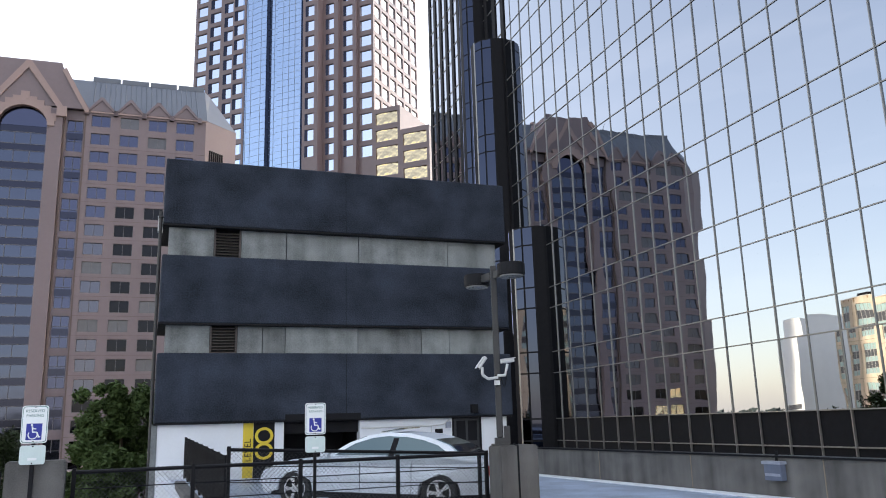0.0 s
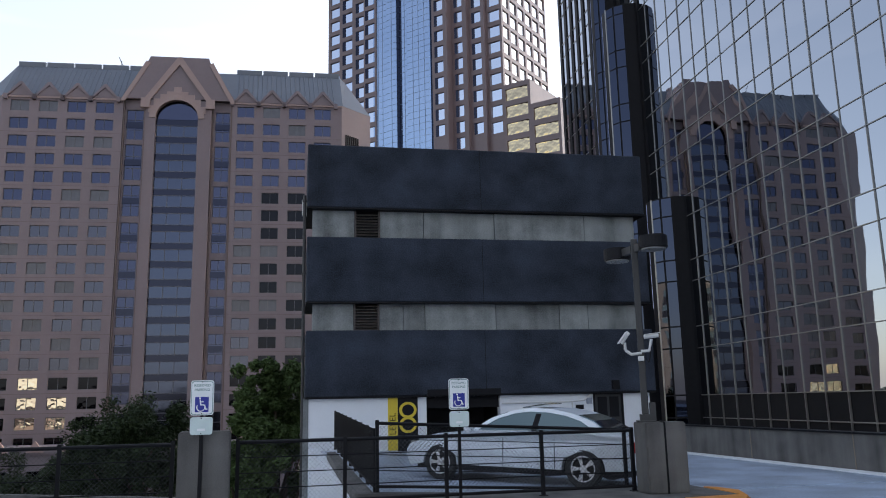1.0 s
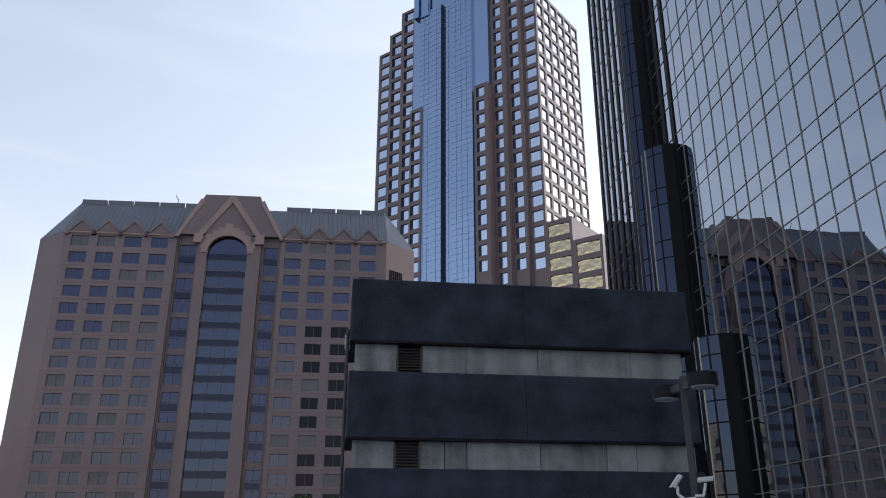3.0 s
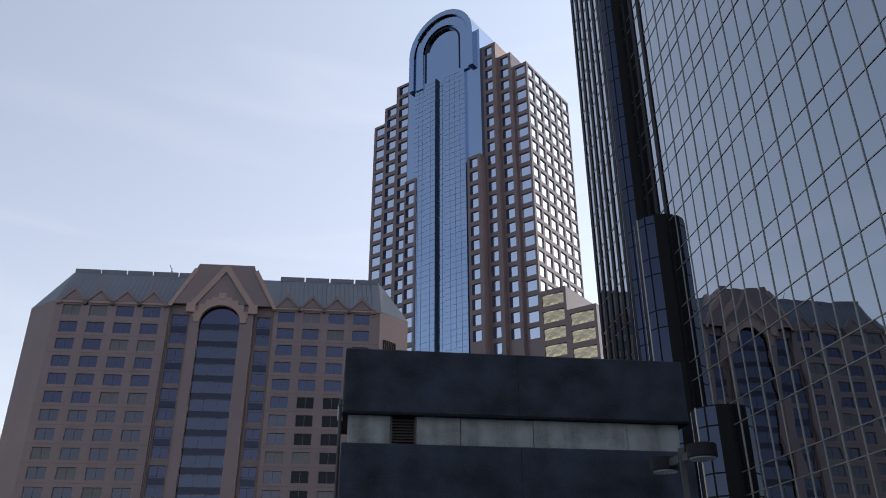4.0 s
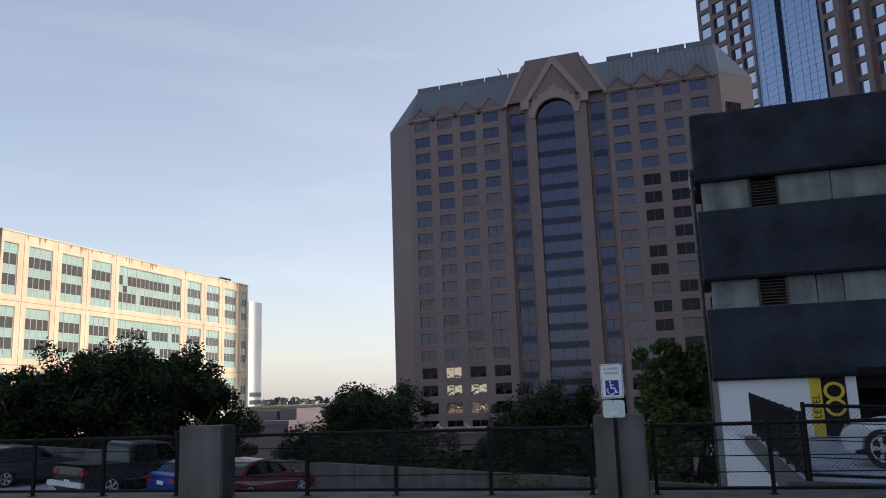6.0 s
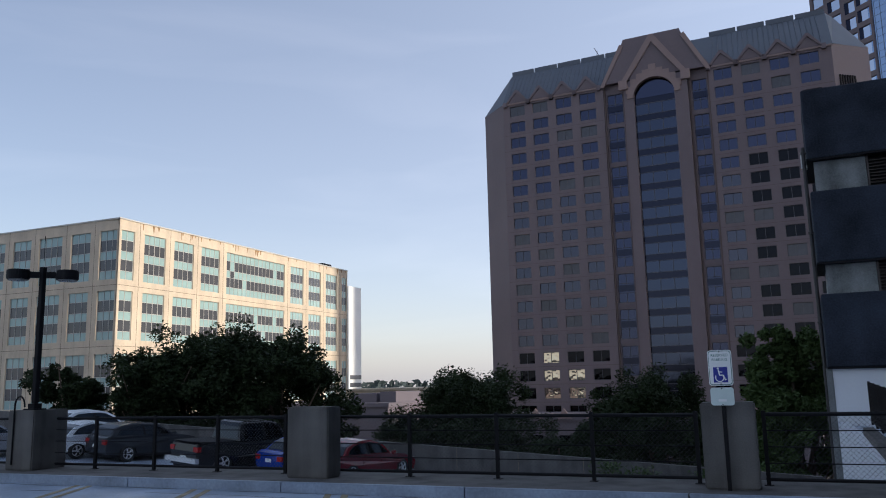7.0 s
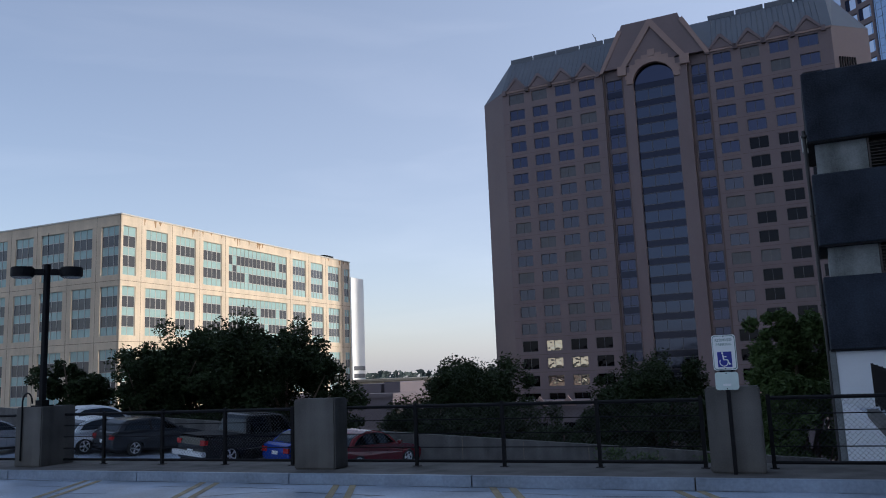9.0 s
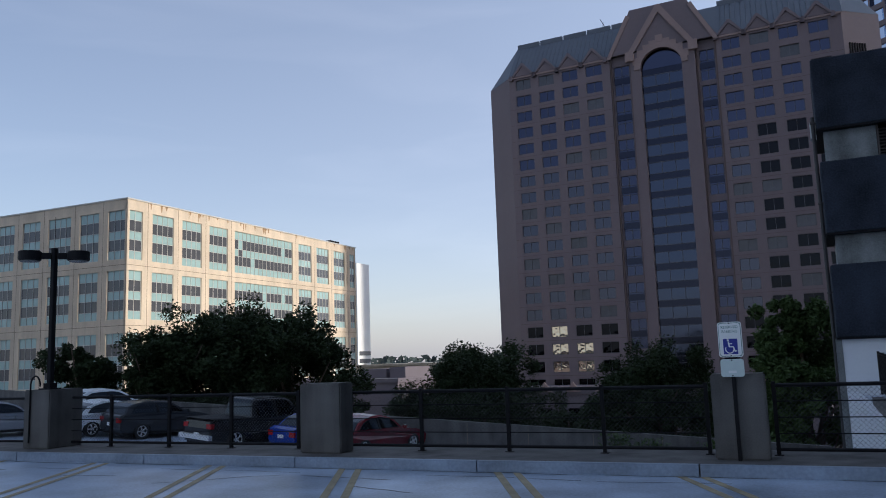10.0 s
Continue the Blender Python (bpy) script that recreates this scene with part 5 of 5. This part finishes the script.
# ---- trees ----
def tree(x, y, top, base, spread, seed, leaves, leaf=0.13, mat=None, low=0.35, label="dark green broadleaf tree with dense uneven crown"):
    rng = random.Random(seed)
    t = thing("tree", pose(x, y, base), label, "tree", "trees")
    h = top - base
    bm = bmesh.new()
    tips = []
    tube(bm, (0, 0, 0), (0.1, 0.05, h * low), 0.34, 10, 0.24)
    for k in range(16):
        a = rng.uniform(0, 2 * math.pi)
        p = Vector((0.1, 0.05, h * (low - 0.08 + 0.02 * k)))
        reach = spread * rng.uniform(0.3, 0.8)
        q = p + Vector((math.cos(a) * reach * 0.55, math.sin(a) * reach * 0.55, h * rng.uniform(0.1, 0.22)))
        e = q + Vector((math.cos(a + rng.uniform(-0.5, 0.5)) * reach * 0.55, math.sin(a) * reach * 0.55, h * rng.uniform(0.02, 0.16)))
        tube(bm, p, q, 0.13, 6, 0.08)
        tube(bm, q, e, 0.08, 5, 0.03)
        tips += [q, e]
    tube(bm, (0.1, 0.05, h * low), (0, 0, h * 0.85), 0.22, 8, 0.05)
    part("trunk", bm, BARK, t)
    clumps = []
    lobes = [(rng.uniform(0, 2 * math.pi), rng.random() ** 0.5 * 0.74, rng.uniform(0.10, 0.80), rng.uniform(0.24, 0.40)) for k in range(34)]
    lobes += [(0.0, 0.0, 0.72, 0.36), (rng.uniform(0, 6.28), 0.25, 0.80, 0.28)]
    lobes = [(a, u * (1.0 if w < 0.5 else 1.35 - 0.7 * w), w, size) for a, u, w, size in lobes]
    for a, u, w, size in lobes:                  # uneven lobes, each of several leaf clumps
        c = Vector((math.cos(a) * spread * u, math.sin(a) * spread * u, h * (low + (1 - low) * w)))
        for k in range(11):
            d = Vector((rng.gauss(0, 0.5), rng.gauss(0, 0.5), rng.gauss(0, 0.42))) * spread * size
            e = c + d
            e.z = min(e.z, h * 0.97 - rng.uniform(0, 0.06) * h)
            clumps.append((e, spread * rng.uniform(0.07, 0.18)))
    vs, fs = [], []
    for k in range(int(leaves * 3.8)):
        c, r = clumps[rng.randrange(len(clumps))]
        d = Vector((rng.gauss(0, 1), rng.gauss(0, 1), rng.gauss(0, 0.8)))
        p = c + d.normalized() * r * rng.uniform(0.45, 1.1)
        s = leaf * rng.uniform(0.6, 1.3)
        u = Vector((rng.uniform(-1, 1), rng.uniform(-1, 1), rng.uniform(-0.7, 0.7))).normalized()
        w = u.cross(Vector((rng.uniform(-1, 1), rng.uniform(-1, 1), rng.uniform(-1, 1)))).normalized()
        i = len(vs)
        vs += [p - u * s, p + w * s * 0.42, p + u * s, p - w * s * 0.42]
        fs.append((i, i + 1, i + 2, i + 3))
    me = bpy.data.meshes.new("crown")
    me.from_pydata(vs, [], fs)
    me.materials.append(mat or LEAF)
    cr = new("crown", me)
    cr.parent = t
    return t


def tree_at(az, dist, top_el, half_deg, seed, leaves, **kw):
    p = at(az, dist).translation
    tree(p.x, p.y, EYE + dist * math.tan(radians(top_el)), STREET, dist * math.tan(radians(half_deg)), seed, leaves, **kw)


tree_at(61.8, 52, 5.4, 6.4, 11, 26000)
tree_at(63.4, 52, 4.3, 4.2, 21, 18000)
tree_at(56.4, 50, 4.6, 5.2, 12, 22000)
tree_at(64.9, 50, 3.6, 3.4, 18, 16000)
tree_at(69.9, 52, 3.2, 2.7, 13, 14000, label="dark green tree beside the office block")
tree_at(44.0, 62, 1.1, 6.3, 14, 24000, label="rounded dark green tree before the hotel")
tree_at(30.8, 58, 1.3, 5.0, 15, 20000, label="dark green tree below the hotel windows")
tree_at(21.5, 44, 5.6, 4.0, 16, 30000, low=0.22, mat=LEAF_BRIGHT, label="bright green tall tree beside the garage")
tree_at(37.0, 48, -2.6, 3.0, 17, 12000, low=0.2, label="low dark tree behind the parapet")
tree_at(22.6, 42, 2.0, 4.0, 23, 22000, low=0.16, mat=LEAF_BRIGHT, label="bright green lower tree beside the garage")
tree_at(26.3, 52, -0.8, 3.6, 19, 16000, low=0.2, label="low dark tree between taller trees")
tree_at(34.6, 56, -1.2, 2.8, 20, 12000, low=0.2, label="low dark tree between taller trees")
tree_at(47.6, 58, -1.0, 3.0, 22, 12000, low=0.2, label="low dark tree beside the mauve building")


def shrub(s, n, z, seed):
    rng = random.Random(seed)
    t = thing("shrub", LP(s, n, z), "small yellow-green shrub by the parapet", "shrub", "shrubs")
    bm = bmesh.new()
    for k in range(9):
        a = rng.uniform(0, 6.28)
        tube(bm, (0, 0, 0), (0.3 * math.cos(a), 0.3 * math.sin(a), rng.uniform(0.3, 0.7)), 0.012, 4, 0.005)
    part("stems", bm, BARK, t)
    vs, fs = [], []
    for k in range(240):
        p = Vector((rng.gauss(0, 0.28), rng.gauss(0, 0.28), rng.uniform(0.15, 0.8)))
        u = Vector((rng.uniform(-1, 1), rng.uniform(-1, 1), rng.uniform(-1, 1))).normalized() * 0.09
        w = u.cross(Vector((rng.uniform(-1, 1), rng.uniform(-1, 1), 1))).normalized() * 0.04
        i = len(vs)
        vs += [p - u, p + w, p + u, p - w]
        fs.append((i, i + 1, i + 2, i + 3))
    me = bpy.data.meshes.new("leaves")
    me.from_pydata(vs, [], fs)
    me.materials.append(LEAF_BRIGHT)
    lf = new("leaves", me)
    lf.parent = t


shrub(-5.6, 29.6, low_z(-5.6) + 0.35, 1)
shrub(-4.4, 29.8, low_z(-4.4) + 0.2, 2)
shrub(-2.2, 29.6, low_z(-2.2) + 0.3, 3)
setting("planter", boxes((-4.6, 28.9, low_z(-4) - 0.3, -3.4, 30.2, low_z(-4) + 0.45)), CONCRETE, "square concrete planter by the parapet", "planter", LINE)


# ---- low roofs and far distance ----
def low_building(az0, az1, dist, z1, depth, mat, label, name="low_building", units=(), turn=14.0):
    p, q = at(az0, dist).translation, at(az1, dist).translation
    d = q - p
    t = thing(name, pose(p.x, p.y, 0, 0, 0, turn), label, "building")
    part("wall", boxes((0, 0, STREET, d.length, depth, z1)), mat, t)
    part("parapet", boxes((-0.3, -0.3, z1, d.length + 0.3, depth, z1 + 0.5)), mat, t)
    for a, b, h in units:
        part("roof_unit", boxes((d.length * a, 3, z1 + 0.5, d.length * b, 9, z1 + 0.5 + h)), PODIUM, t)
    return t


low_building(60, 46.6, 120, -1.2, 30, PODIUM, "low mauve retail building with roof units", units=((0.72, 0.86, 1.2), (0.88, 0.97, 1.4)))
low_building(52, 42.0, 190, 0.3, 40, OFFICE_STONE, "long pale warehouse roof in the distance")
t = thing("white_building", pose(-150.8, 118.9, 0, 0, 0, 111.4), "white slab building behind the office block", "building")
part("wall", boxes((0, 0, STREET, 6.1, 22.0, 25.4)), SLAB_WHITE, t)
for i in range(6):
    part("window_band", boxes((0.6, -0.05, -6 + i * 1.8, 6.0, 0.02, -5.0 + i * 1.8)), GLASS_SMOKE, t)
rng = random.Random(5)
vs, fs = [], []
for k in range(9000):
    a = rng.uniform(-15, 110)
    d = rng.uniform(700, 900)
    z = rng.uniform(STREET, 3.5 + 3.0 * noise.noise((a * 1.3, 0, 0)) + 1.5 * noise.noise((a * 5, 3, 0)))
    p = Vector((-math.sin(radians(a)) * d, math.cos(radians(a)) * d, z))
    u = Vector((rng.uniform(-1, 1), rng.uniform(-1, 1), rng.uniform(-0.5, 0.5))) * 5
    w = Vector((rng.uniform(-0.5, 0.5), rng.uniform(-0.5, 0.5), rng.uniform(0.5, 1))) * 3
    i = len(vs)
    vs += [p - u, p - w, p + u, p + w]
    fs.append((i, i + 1, i + 2, i + 3))
me = bpy.data.meshes.new("far_woods")
me.from_pydata(vs, [], fs)
me.materials.append(LEAF_FAR)
tagged(new("far_woods", me), "hazy line of distant woods on the horizon", "woods", kind="stuff")

# ---- unseen blocks added to shade the tower flank and hotel corner ----
for y0, wide, top in ((187, 19, 135), (231, 32, 205)):
    t = thing("unseen_shade_block", pose(150, y0, 0, 0, 0, 0), "unseen plain stone block added behind the glass building to cast shade", "tower", "high-rises")
    part("wall", boxes((0, 0, STREET, 9, wide, top)), TOWER_STONE, t)
    for i in range(int((top + 6) / 4.3)):
        part("window_band", boxes((-0.05, 1.5, -8 + i * 4.3, -0.002, wide - 1.5, -5.4 + i * 4.3)), GLASS_BLUE, t)
# ---- put up the buildings ----
hotel()
tower()
office()
garage()
glass_building()
